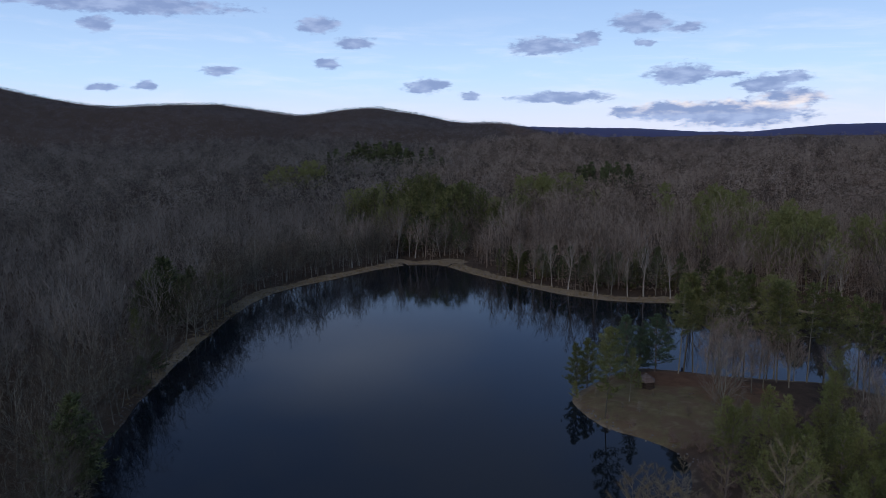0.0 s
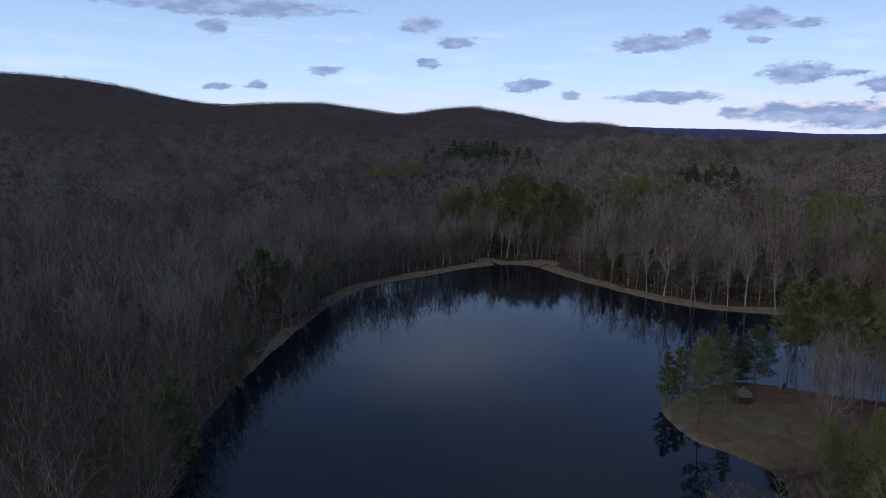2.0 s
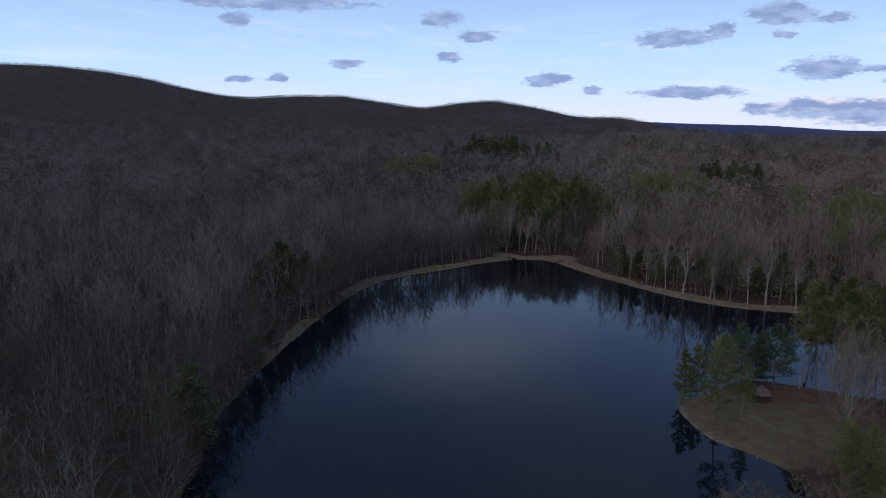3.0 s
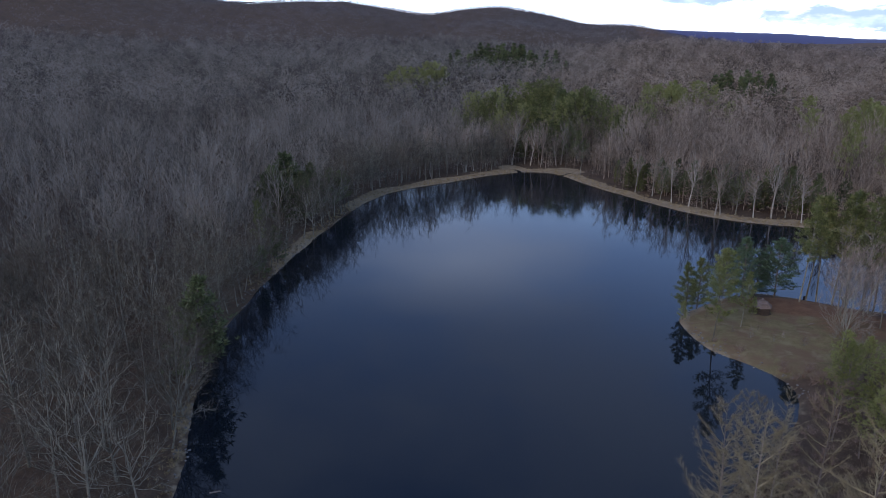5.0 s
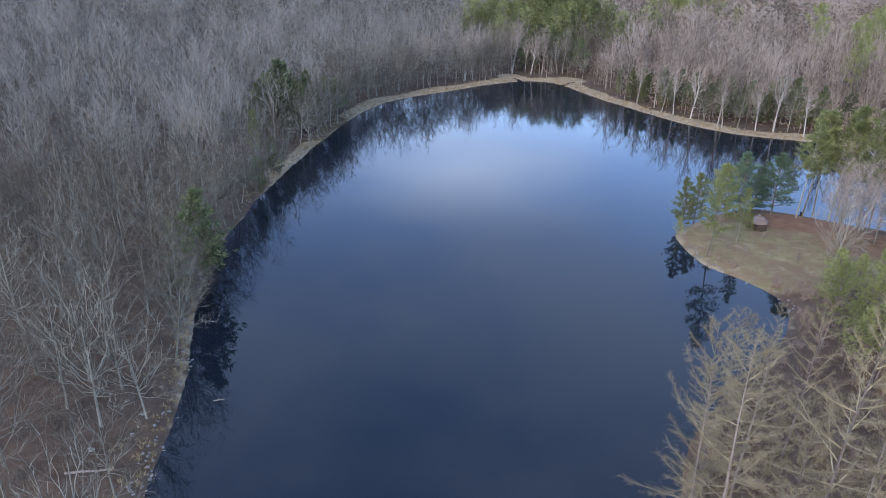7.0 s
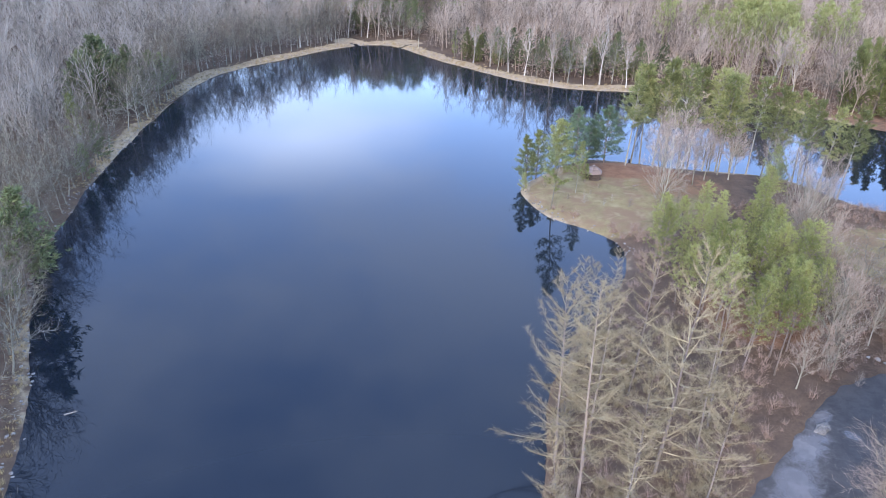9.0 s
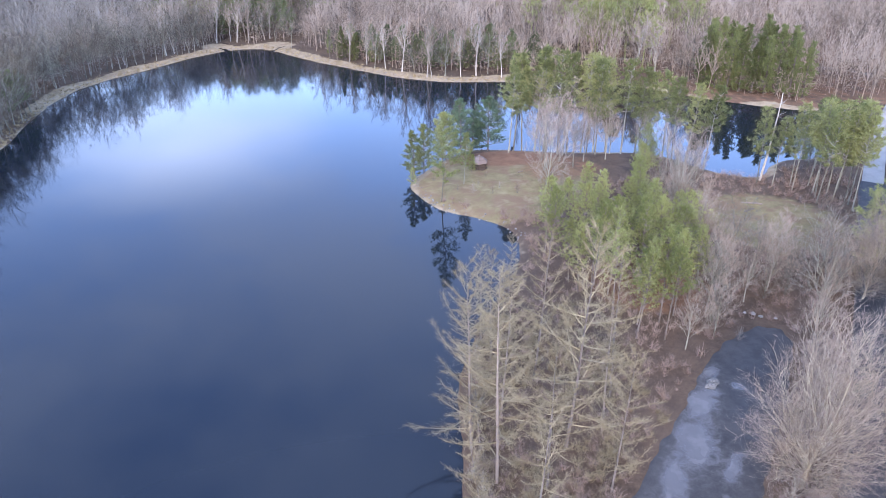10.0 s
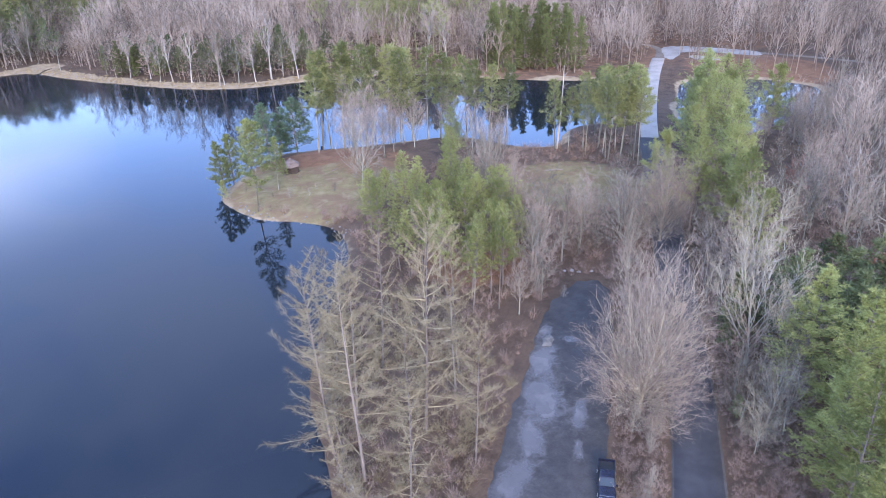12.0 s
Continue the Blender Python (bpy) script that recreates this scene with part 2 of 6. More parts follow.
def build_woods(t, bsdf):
    """Bare twigs: lichen-grey trees on the west side, warmer ones on the east side of the pond with sunlit brightness
    put into their colour, distance haze painted into the hill woods.
    """
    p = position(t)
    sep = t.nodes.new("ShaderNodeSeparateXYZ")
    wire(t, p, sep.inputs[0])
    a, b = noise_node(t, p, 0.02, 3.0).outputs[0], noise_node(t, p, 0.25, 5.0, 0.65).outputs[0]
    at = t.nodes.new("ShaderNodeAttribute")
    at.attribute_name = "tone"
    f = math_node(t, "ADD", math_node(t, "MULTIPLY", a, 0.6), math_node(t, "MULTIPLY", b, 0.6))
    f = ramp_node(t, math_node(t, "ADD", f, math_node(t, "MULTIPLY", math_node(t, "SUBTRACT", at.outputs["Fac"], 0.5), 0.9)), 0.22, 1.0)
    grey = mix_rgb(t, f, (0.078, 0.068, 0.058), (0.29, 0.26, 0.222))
    # warmer twigs, also brightened in colour for the sunlit eastern slopes
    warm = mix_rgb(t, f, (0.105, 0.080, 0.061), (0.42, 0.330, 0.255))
    # darker bluish tone of distance haze, painted into the far twigs
    hazed = mix_rgb(t, f, (0.06, 0.052, 0.055), (0.185, 0.16, 0.165))
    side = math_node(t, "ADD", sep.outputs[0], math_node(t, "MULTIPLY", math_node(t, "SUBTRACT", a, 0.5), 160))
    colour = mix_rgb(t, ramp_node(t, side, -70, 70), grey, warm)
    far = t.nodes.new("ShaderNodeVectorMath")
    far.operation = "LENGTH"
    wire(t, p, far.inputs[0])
    colour = mix_rgb(t, ramp_node(t, math_node(t, "ADD", far.outputs["Value"], math_node(t, "MULTIPLY", math_node(t, "SUBTRACT", a, 0.5), 400)), 650, 1650), colour, hazed)
    wire(t, colour, bsdf.inputs["Base Color"])
    through_twig, both = t.nodes.new("ShaderNodeBsdfTranslucent"), t.nodes.new("ShaderNodeMixShader")
    wire(t, colour, through_twig.inputs[0])
    both.inputs[0].default_value = 0.5
    wire(t, bsdf.outputs[0], both.inputs[1]), wire(t, through_twig.outputs[0], both.inputs[2])
    wire(t, both.outputs[0], t.nodes["Material Output"].inputs[0])


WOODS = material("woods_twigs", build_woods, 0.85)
SHINGLE = two_scale((0.111, 0.080, 0.065), (0.230, 0.177, 0.151), 0.8, 8, 0.4, relief=0.01, object_random=0.4)("roof_shingle")
BOARD = two_scale((0.03, 0.024, 0.02), (0.08, 0.06, 0.05), 0.8, 12, 0.3, object_random=0.4)("dark_stained_board")


def build_ground(t, bsdf):
    p = position(t)
    big = noise_node(t, p, 0.035, 4.0, 0.6).outputs[0]
    mid = noise_node(t, p, 0.35, 5.0, 0.65).outputs[0]
    fine = noise_node(t, p, 3.5, 5.0, 0.7).outputs[0]
    f = math_node(t, "ADD", math_node(t, "MULTIPLY", mid, 0.6), math_node(t, "MULTIPLY", fine, 0.5))
    litter = mix_rgb(t, ramp_node(t, f, 0.3, 0.8), (0.032, 0.0215, 0.0145), (0.124, 0.083, 0.054))
    litter = mix_rgb(t, ramp_node(t, big, 0.35, 0.7, 0.0, 0.6), litter, (0.092, 0.066, 0.049))
    grass = mix_rgb(t, ramp_node(t, f, 0.3, 0.8), (0.098, 0.079, 0.037), (0.235, 0.194, 0.098))
    patch = noise_node(t, p, 0.16, 5.0, 0.65, 0.8).outputs[0]
    grass = mix_rgb(t, ramp_node(t, patch, 0.42, 0.62, 0.0, 0.85), grass, (0.155, 0.10, 0.062))
    grass = mix_rgb(t, ramp_node(t, noise_node(t, p, 0.3, 4.0, 0.6, 0.5).outputs[0], 0.52, 0.7, 0.0, 0.4), grass, (0.28, 0.235, 0.145))
    needles = mix_rgb(t, ramp_node(t, f, 0.3, 0.8), (0.10, 0.052, 0.03), (0.21, 0.12, 0.07))
    tan = mix_rgb(t, ramp_node(t, f, 0.3, 0.8), (0.15, 0.11, 0.068), (0.33, 0.265, 0.175))
    colour = litter
    for name, other in (("grass", grass), ("needle", needles), ("shore", tan)):
        at = t.nodes.new("ShaderNodeAttribute")
        at.attribute_name = name
        edge = math_node(t, "ADD", at.outputs["Fac"], math_node(t, "MULTIPLY", math_node(t, "SUBTRACT", mid, 0.5), 0.9))
        colour = mix_rgb(t, ramp_node(t, edge, 0.25, 0.75), colour, other)
    wire(t, colour, bsdf.inputs["Base Color"])
    bump(t, bsdf, fine, 0.6, 0.12)


GROUND = material("leaf_litter_and_grass", build_ground, 0.95)


def build_water(t, bsdf):
    p = position(t)
    bsdf.inputs["Base Color"].default_value = (0.006, 0.010, 0.016, 1)
    bsdf.inputs["IOR"].default_value = 1.333
    bsdf.inputs["Specular IOR Level"].default_value = 0.5
    a = noise_node(t, p, 0.5, 3.0, 0.5).outputs[0]
    sep = t.nodes.new("ShaderNodeSeparateXYZ")
    wire(t, p, sep.inputs[0])
    breeze = ramp_node(t, sep.outputs[1], 140, 290, 0.012, 0.06)
    wire(t, math_node(t, "ADD", ramp_node(t, noise_node(t, p, 0.02, 2.0).outputs[0], 0.35, 0.7, 0.0, 0.03), breeze), bsdf.inputs["Roughness"])
    bump(t, bsdf, a, 0.02, 0.04)


WATER = material("still_pond_water", build_water, 0.02)


def build_asphalt(t, bsdf):
    p = position(t)
    a = noise_node(t, p, 0.25, 4.0, 0.6).outputs[0]
    b = noise_node(t, p, 8.0, 5.0, 0.7).outputs[0]
    f = math_node(t, "ADD", math_node(t, "MULTIPLY", a, 0.7), math_node(t, "MULTIPLY", b, 0.4))
    wire(t, mix_rgb(t, ramp_node(t, f, 0.3, 0.85), (0.027, 0.028, 0.031), (0.066, 0.067, 0.072)), bsdf.inputs["Base Color"])
    bump(t, bsdf, b, 0.5, 0.01)


ASPHALT = material("worn_asphalt", build_asphalt, 0.75)


def build_lot(t, bsdf):
    p = position(t)
    a = noise_node(t, p, 0.18, 5.0, 0.66).outputs[0]
    m = noise_node(t, p, 0.9, 5.0, 0.65, 0.6).outputs[0]
    b = noise_node(t, p, 5.0, 5.0, 0.7).outputs[0]
    f = math_node(t, "ADD", math_node(t, "MULTIPLY", a, 0.6), math_node(t, "ADD", math_node(t, "MULTIPLY", m, 0.4), math_node(t, "MULTIPLY", b, 0.3)))
    colour = mix_rgb(t, ramp_node(t, f, 0.42, 0.86), (0.020, 0.019, 0.019), (0.056, 0.052, 0.049))
    at = t.nodes.new("ShaderNodeAttribute")
    at.attribute_name = "silt"
    silt = math_node(t, "ADD", at.outputs["Fac"], math_node(t, "MULTIPLY", math_node(t, "SUBTRACT", m, 0.5), 1.3))
    silt = ramp_node(t, math_node(t, "ADD", silt, math_node(t, "MULTIPLY", math_node(t, "SUBTRACT", a, 0.5), 0.8)), 0.25, 0.95)
    colour = mix_rgb(t, math_node(t, "MULTIPLY", silt, 0.75), colour, (0.10, 0.092, 0.088))
    wire(t, colour, bsdf.inputs["Base Color"])
    wire(t, ramp_node(t, silt, 0.2, 1.0, 0.75, 0.2), bsdf.inputs["Roughness"])
    bsdf.inputs["Specular IOR Level"].default_value = 0.4
    bump(t, bsdf, b, 0.5, 0.02)


LOT = material("muddy_gravel", build_lot, 0.8)


def build_puddle(t, bsdf):
    p = position(t)
    a = noise_node(t, p, 0.5, 4.0, 0.6).outputs[0]
    wire(t, mix_rgb(t, ramp_node(t, a, 0.35, 0.65), (0.078, 0.072, 0.069), (0.112, 0.104, 0.099)), bsdf.inputs["Base Color"])
    bsdf.inputs["Specular IOR Level"].default_value = 0.4


PUDDLE = material("silty_puddle_water", build_puddle, 0.2)


def plain(name, colour, rough=0.5, metal=0.0, spec=0.5):
    def build(t, bsdf):
        n = noise_node(t, position(t), 4.0, 4.0).outputs[0]
        wire(t, mix_rgb(t, ramp_node(t, n, 0.3, 0.7), tuple(c * 0.85 for c in colour), colour), bsdf.inputs["Base Color"])
        bsdf.inputs["Metallic"].default_value = metal
        bsdf.inputs["Specular IOR Level"].default_value = spec
    return material(name, build, rough)


PAINT_BLACK = plain("dark_blue_car_paint", (0.012, 0.015, 0.03), 0.18)
GLASS_DARK = plain("tinted_car_glass", (0.02, 0.03, 0.04), 0.04)
RUBBER = plain("tyre_rubber", (0.02, 0.02, 0.02), 0.8)
METAL = plain("dull_metal", (0.45, 0.46, 0.48), 0.35, 1.0)
LAMP_RED = plain("red_lamp_glass", (0.35, 0.02, 0.02), 0.2)
LAMP_CLEAR = plain("clear_lamp_glass", (0.6, 0.62, 0.65), 0.15)
WOOD_GREY = plain("weathered_wood", (0.24, 0.20, 0.17), 0.8)
# the blue is aerial haze over the far ridge, put into its base colour
HAZE_RIDGE = two_scale((0.065, 0.065, 0.15), (0.08, 0.08, 0.175), 0.002, 0.02)("haze_blue_woods")
GRAVEL = two_scale((0.17, 0.157, 0.14), (0.36, 0.338, 0.306), 0.2, 6, 0.0, rough=0.9, relief=0.02)("pale_gravel")
SHOULDER = two_scale((0.045, 0.042, 0.039), (0.112, 0.104, 0.095), 0.5, 6, 0.0, rough=0.9, relief=0.02)("grey_shoulder_gravel")
DIRT = two_scale((0.09, 0.074, 0.06), (0.22, 0.187, 0.155), 0.2, 6, 0.0, rough=0.9, relief=0.02)("leafy_dirt_track")

# ---- plan of the land ----
POND = np.array([(-30, 22), (-39, 44), (-43, 60), (-46, 68), (-48.5, 78), (-53, 88), (-59, 101), (-63, 110), (-67, 130), (-70, 150), (-71.5, 177),
                 (-72, 207), (-71, 244), (-65, 268), (-46, 290), (-31, 309), (-18, 320), (-8, 322), (1, 318), (15, 293), (29, 276), (42, 259),
                 (54, 249), (66, 244), (83, 242), (120, 229), (135, 209), (148, 195), (160, 186), (172, 176), (158, 161), (146, 150),
                 (137, 145), (124, 147)], float)
POND = np.vstack([POND, np.array([(111, 135.5), (102, 144), (98, 157), (85, 163), (72, 165), (57, 171.5), (50, 173), (43, 168), (36, 162), (30, 155),
                                  (28.5, 149), (31, 139), (36, 133), (42, 128), (45, 122), (43, 113), (36, 101), (27, 89), (21, 77), (19, 67), (17, 58),
                                  (14, 45), (8, 18), (-8, 5)], float)])
SIDE_POND = np.array([(200, 158), (211, 150), (217, 134), (207, 123), (190, 117), (177, 117), (163, 115), (152, 119), (147, 128), (157, 138), (172, 152), (188, 165)], float)
ROAD = np.array([(34, 20), (52, 37), (60, 45), (76.5, 62.3), (92, 79.3), (111, 100), (134, 126), (150, 142.5), (185, 175), (203, 190), (216, 198), (226, 193), (239, 174), (252, 150), (262, 120)], float)
LANE = np.array([(186, 176), (203, 190), (219, 204), (212, 226), (190, 246), (162, 258), (130, 264), (112, 274), (98, 296), (92, 330)], float)
CREEKS = [np.array([(-17, 317), (-18.5, 323), (-22, 326.5)], float), np.array([(2, 316), (4.5, 322), (7, 324.5)], float)]
LOT_EDGE = np.array([(28, 44), (31, 49), (40.5, 57), (52, 68), (59, 74.5), (69, 80), (75, 77), (67.5, 67), (53, 52.5), (46.5, 46), (38, 37)], float)
SKYLINE = np.array([(-60, 3.6), (-40.7, 4.15), (-38, 4.16), (-35.2, 3.8), (-31.9, 3.37), (-28, 2.63), (-24.7, 2.34), (-20.8, 2.42), (-17.3, 2.5), (-13.7, 1.98),
                    (-11.3, 1.68), (-8.3, 2.04), (-5.1, 2.12), (-2.4, 1.67), (0.7, 1.13), (2.9, 0.99), (5.1, 0.68), (9.3, -0.2), (15, -0.9), (60, -0.9)])
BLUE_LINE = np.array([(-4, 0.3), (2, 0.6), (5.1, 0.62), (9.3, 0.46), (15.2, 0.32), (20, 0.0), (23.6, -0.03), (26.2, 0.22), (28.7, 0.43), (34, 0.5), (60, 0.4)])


def smooth(v):
    v = np.clip(v, 0, 1)
    return v * v * (3 - 2 * v)


def wave(x, y, size, seed):
    """A smooth uneven field between about -1 and 1."""
    rng = np.random.RandomState(seed)
    total = np.zeros(np.shape(x))
    for _ in range(7):
        a, p, k = rng.uniform(0, 6.28), rng.uniform(0, 6.28), rng.uniform(0.6, 1.8) * 6.28 / size
        total = total + np.sin(k * (x * np.cos(a) + y * np.sin(a)) + p)
    return total / 3.5


def to_line(x, y, line, closed=False):
    """The distance of points from a line of corners."""
    best = np.full(np.shape(x), 1e9)
    ends = np.roll(line, -1, 0) if closed else line[1:]
    for (ax, ay), (bx, by) in zip(line, ends):
        ux, uy = bx - ax, by - ay
        s = np.clip(((x - ax) * ux + (y - ay) * uy) / (ux * ux + uy * uy), 0, 1)
        best = np.minimum(best, np.hypot(x - ax - s * ux, y - ay - s * uy))
    return best


def inside(x, y, ring):
    odd = np.zeros(np.shape(x), bool)
    for (ax, ay), (bx, by) in zip(ring, np.roll(ring, -1, 0)):
        cross = (ay > y) != (by > y)
        odd ^= cross & (x < (bx - ax) * (y - ay) / (by - ay + 1e-12) + ax)
    return odd


def rounded(ring, rounds=2):
    for _ in range(rounds):
        nxt = np.roll(ring, -1, 0)
        ring = np.stack([0.75 * ring + 0.25 * nxt, 0.25 * ring + 0.75 * nxt], 1).reshape(-1, 2)
    return ring


POND, SIDE_POND, LOT_EDGE = rounded(POND), rounded(SIDE_POND), rounded(LOT_EDGE, 1)


def shore(x, y):
    """The distance from the water's edge, positive on land."""
    x, y = np.asarray(x, float), np.asarray(y, float)
    d = np.full(np.shape(x), 400.0)
    near = (x > -330) & (x < 480) & (y > -240) & (y < 580)
    px, py = x[near], y[near]
    best = None
    for ring in (POND, SIDE_POND):
        one = to_line(px, py, ring, True) * np.where(inside(px, py, ring), -1, 1)
        best = one if best is None else np.minimum(best, one)
    for line in CREEKS:
        best = np.minimum(best, to_line(px, py, line) - 0.9)
    d[near] = best + 0.4 * wave(px, py, 14, 4) + 0.14 * wave(px, py, 4.5, 5)
    return d


def height(x, y, d=None):
    """The ground's height."""
    x, y = np.asarray(x, float), np.asarray(y, float)
    d = shore(x, y) if d is None else d
    r, az = np.hypot(x, y), np.degrees(np.arctan2(x, y))
    low = np.where(d < 0, np.maximum(0.3 * d, -2.5), 1.1 * (1 - np.exp(-np.maximum(d, 0) / 3.0)))
    low = low + np.clip(0.02 * (d - 12), 0, 7) + 0.35 * wave(x, y, 25, 6) * smooth((d - 4) / 20)
    plainland = 29 * smooth((r - 350) / 900) + 6 * wave(x, y, 420, 7) * smooth((r - 420) / 500)
    top = 60 + 1900 * np.tan(np.radians(np.interp(az, SKYLINE[:, 0], SKYLINE[:, 1]) - (0.1 + 0.07 * smooth((az + 27) / 3)) * smooth((5 - az) / 3))) - 3 - 35
    hill = np.maximum(top, 0) * smooth((r - 850) / 1050) * (1 - 0.8 * smooth((r - 1950) / 900))
    z = low + plainland + hill
    flat = np.minimum(to_line(x, y, ROAD), to_line(x, y, LANE))
    flat = np.minimum(flat, np.where(inside(x, y, LOT_EDGE), 0, to_line(x, y, LOT_EDGE, True)))
    return z + (np.where(d > 0, 1.0, z) - z) * smooth((9 - flat) / 5)


def link_mesh(name, verts, faces, mat, parent=None, smooth_faces=False):
    me = bpy.data.meshes.new(name)
    me.from_pydata(verts, [], faces)
    me.materials.append(mat)
    if smooth_faces:
        me.polygons.foreach_set("use_smooth", [True] * len(me.polygons))
    ob = new(name, me)
    ob.parent = parent
    return ob


def tri_mesh(name, points, mat, parent=None):
    """A mesh from an array of loose triangles, n x 3 x 3."""
    me = bpy.data.meshes.new(name)
    n = len(points)
    me.vertices.add(3 * n)
    me.vertices.foreach_set("co", np.ascontiguousarray(points, np.float32).ravel())
    me.loops.add(3 * n)
    me.loops.foreach_set("vertex_index", np.arange(3 * n, dtype=np.int32))
    me.polygons.add(n)
    me.polygons.foreach_set("loop_start", np.arange(0, 3 * n, 3, dtype=np.int32))
    me.update(calc_edges=True)
    me.materials.append(mat)
    ob = new(name, me)
    ob.parent = parent
    return ob


def axis_values(lo, hi, step, reach, growth):
    mid = list(np.arange(lo, hi + 0.01, step))
    up, down, s = [], [], step
    while (up[-1] if up else hi) < reach:
        s *= growth
        up.append((up[-1] if up else hi) + s)
    s = step
    while (down[-1] if down else lo) > -reach:
        s *= growth
        down.append((down[-1] if down else lo) - s)
    return np.array(down[::-1] + mid + up)


GRID = []


def on_ground(x, y):
    """The height of the built ground, between its corners."""
    xs, ys, z = GRID
    i, j = np.clip(np.searchsorted(xs, x) - 1, 0, len(xs) - 2), np.clip(np.searchsorted(ys, y) - 1, 0, len(ys) - 2)
    u, v = (x - xs[i]) / (xs[i + 1] - xs[i]), (y - ys[j]) / (ys[j + 1] - ys[j])
    return (z[j, i] * (1 - u) + z[j, i + 1] * u) * (1 - v) + (z[j + 1, i] * (1 - u) + z[j + 1, i + 1] * u) * v


def build_land():
    xs, ys = axis_values(-115, 245, 1.6, 4700, 1.075), axis_values(15, 340, 1.6, 4700, 1.075)
    gx, gy = np.meshgrid(xs, ys)
    x, y = gx.ravel(), gy.ravel()
    d = shore(x, y)
    z = height(x, y, d)
    GRID.extend([xs, ys, z.reshape(gx.shape)])
    n = len(xs)
    i = (np.arange(len(ys) - 1)[:, None] * n + np.arange(n - 1)).ravel()
    ob = link_mesh("ground", np.stack([x, y, z], 1).tolist(), np.stack([i, i + 1, i + n + 1, i + n], 1).tolist(), GROUND, smooth_faces=True)
    clear = np.maximum(smooth((24 - np.hypot((x - 48) * 0.9, y - 146)) / 7), smooth((19 - np.hypot(x - 96, y - 112)) / 7))
    verge = smooth((6.5 - to_line(x, y, ROAD)) / 3) * 0.2
    needle = np.maximum(smooth((11 - np.hypot((x - 57) * 0.6, (y - 162.5) * 1.5)) / 5), 0.7 * smooth((14 - np.hypot(x - 60, y - 95)) / 6))
    needle = np.maximum(needle, 0.55 * smooth((16 - np.hypot(x - 66, (y - 152) * 1.1)) / 9))
    needle = np.maximum(needle, 0.8 * smooth((30 - np.hypot(x - 218, (y - 158) * 0.9)) / 12))
    needle = np.maximum(needle, 0.5 * smooth((x - 115) / 25) * smooth((y - 165) / 20))
    wide = np.where(y > 235, 6.5, np.where(x < -35, 0.7 + 4.5 * smooth((24 - np.hypot(x + 72, y - 186)) / 10) + 2.5 * smooth((20 - np.abs(y - 82)) / 8), np.where((y > 118) & (x < 75), 1.5, np.where((x < 50) & (y < 112), -1.6, 2.6))))
    edge = smooth((wide + 1.4 * wave(x, y, 30, 9) - d) / 2.5) * (d > -0.6) * (0.6 + 0.4 * (y > 120))
    for name, values in (("grass", np.maximum(clear, verge)), ("needle", needle), ("shore", edge)):
        at = ob.data.attributes.new(name, "FLOAT", "POINT")
        at.data.foreach_set("value", values.astype(np.float32))
    return tagged(ob, "brown leaf-strewn woodland ground with tan shore grass", "ground", kind="structure")


def build_water_sheet():
    xs, ys = np.linspace(-90, 232, 24), np.linspace(-20, 336, 24)
    verts = [(x, y, 0.0) for y in ys for x in xs]
    faces = [(j * 24 + i, j * 24 + i + 1, j * 24 + i + 25, j * 24 + i + 24) for j in range(23) for i in range(23)]
    return tagged(link_mesh("water", verts, faces, WATER, smooth_faces=True), "still dark blue pond water mirroring the sky", "water", kind="structure")


def strip(name, line, half, z0, mat, label, category, crown=0.06):
    """A road of that half width along a line, with a rounded back and edges down into the ground."""
    pts = line.copy()
    for _ in range(3):
        q = np.stack([0.75 * pts[:-1] + 0.25 * pts[1:], 0.25 * pts[:-1] + 0.75 * pts[1:]], 1).reshape(-1, 2)
        pts = np.vstack([pts[:1], q, pts[-1:]])
    t = np.gradient(pts, axis=0)
    t /= np.linalg.norm(t, axis=1)[:, None]
    side = np.stack([t[:, 1], -t[:, 0]], 1)
    verts, faces = [], []
    for k, (p, s) in enumerate(zip(pts, side)):
        w = half + 0.06 * math.sin(k * 0.31)
        for a, z in ((-1.06, -0.25), (-1, 0), (-0.5, crown * 0.7), (0, crown), (0.5, crown * 0.7), (1, 0), (1.06, -0.25)):
            verts.append((p[0] + s[0] * w * a, p[1] + s[1] * w * a, z0 + z))
    for k in range(len(pts) - 1):
        for a in range(6):
            faces.append((7 * k + a, 7 * k + a + 1, 7 * k + a + 8, 7 * k + a + 7))
    return tagged(link_mesh(name, verts, faces, mat, smooth_faces=True), label, category, kind="structure")


def sheet(name, ring, z, mat, label, category, kind="structure", drop=0.2):
    """A flat piece of ground with that outline."""
    c = ring.mean(0)
    verts = [(c[0], c[1], z)] + [(*(c + (p - c) * f), z if f < 1 else z - 0.0) for f in (0.5, 0.94) for p in ring] + [(*p, z - drop) for p in ring]
    n = len(ring)
    faces = [(0, 1 + i, 1 + (i + 1) % n) for i in range(n)]
    for k in range(2):
        faces += [(1 + k * n + i, 1 + (k + 1) * n + i, 1 + (k + 1) * n + (i + 1) % n, 1 + k * n + (i + 1) % n) for i in range(n)]
    return tagged(link_mesh(name, verts, faces, mat, smooth_faces=True), label, category, kind=kind)


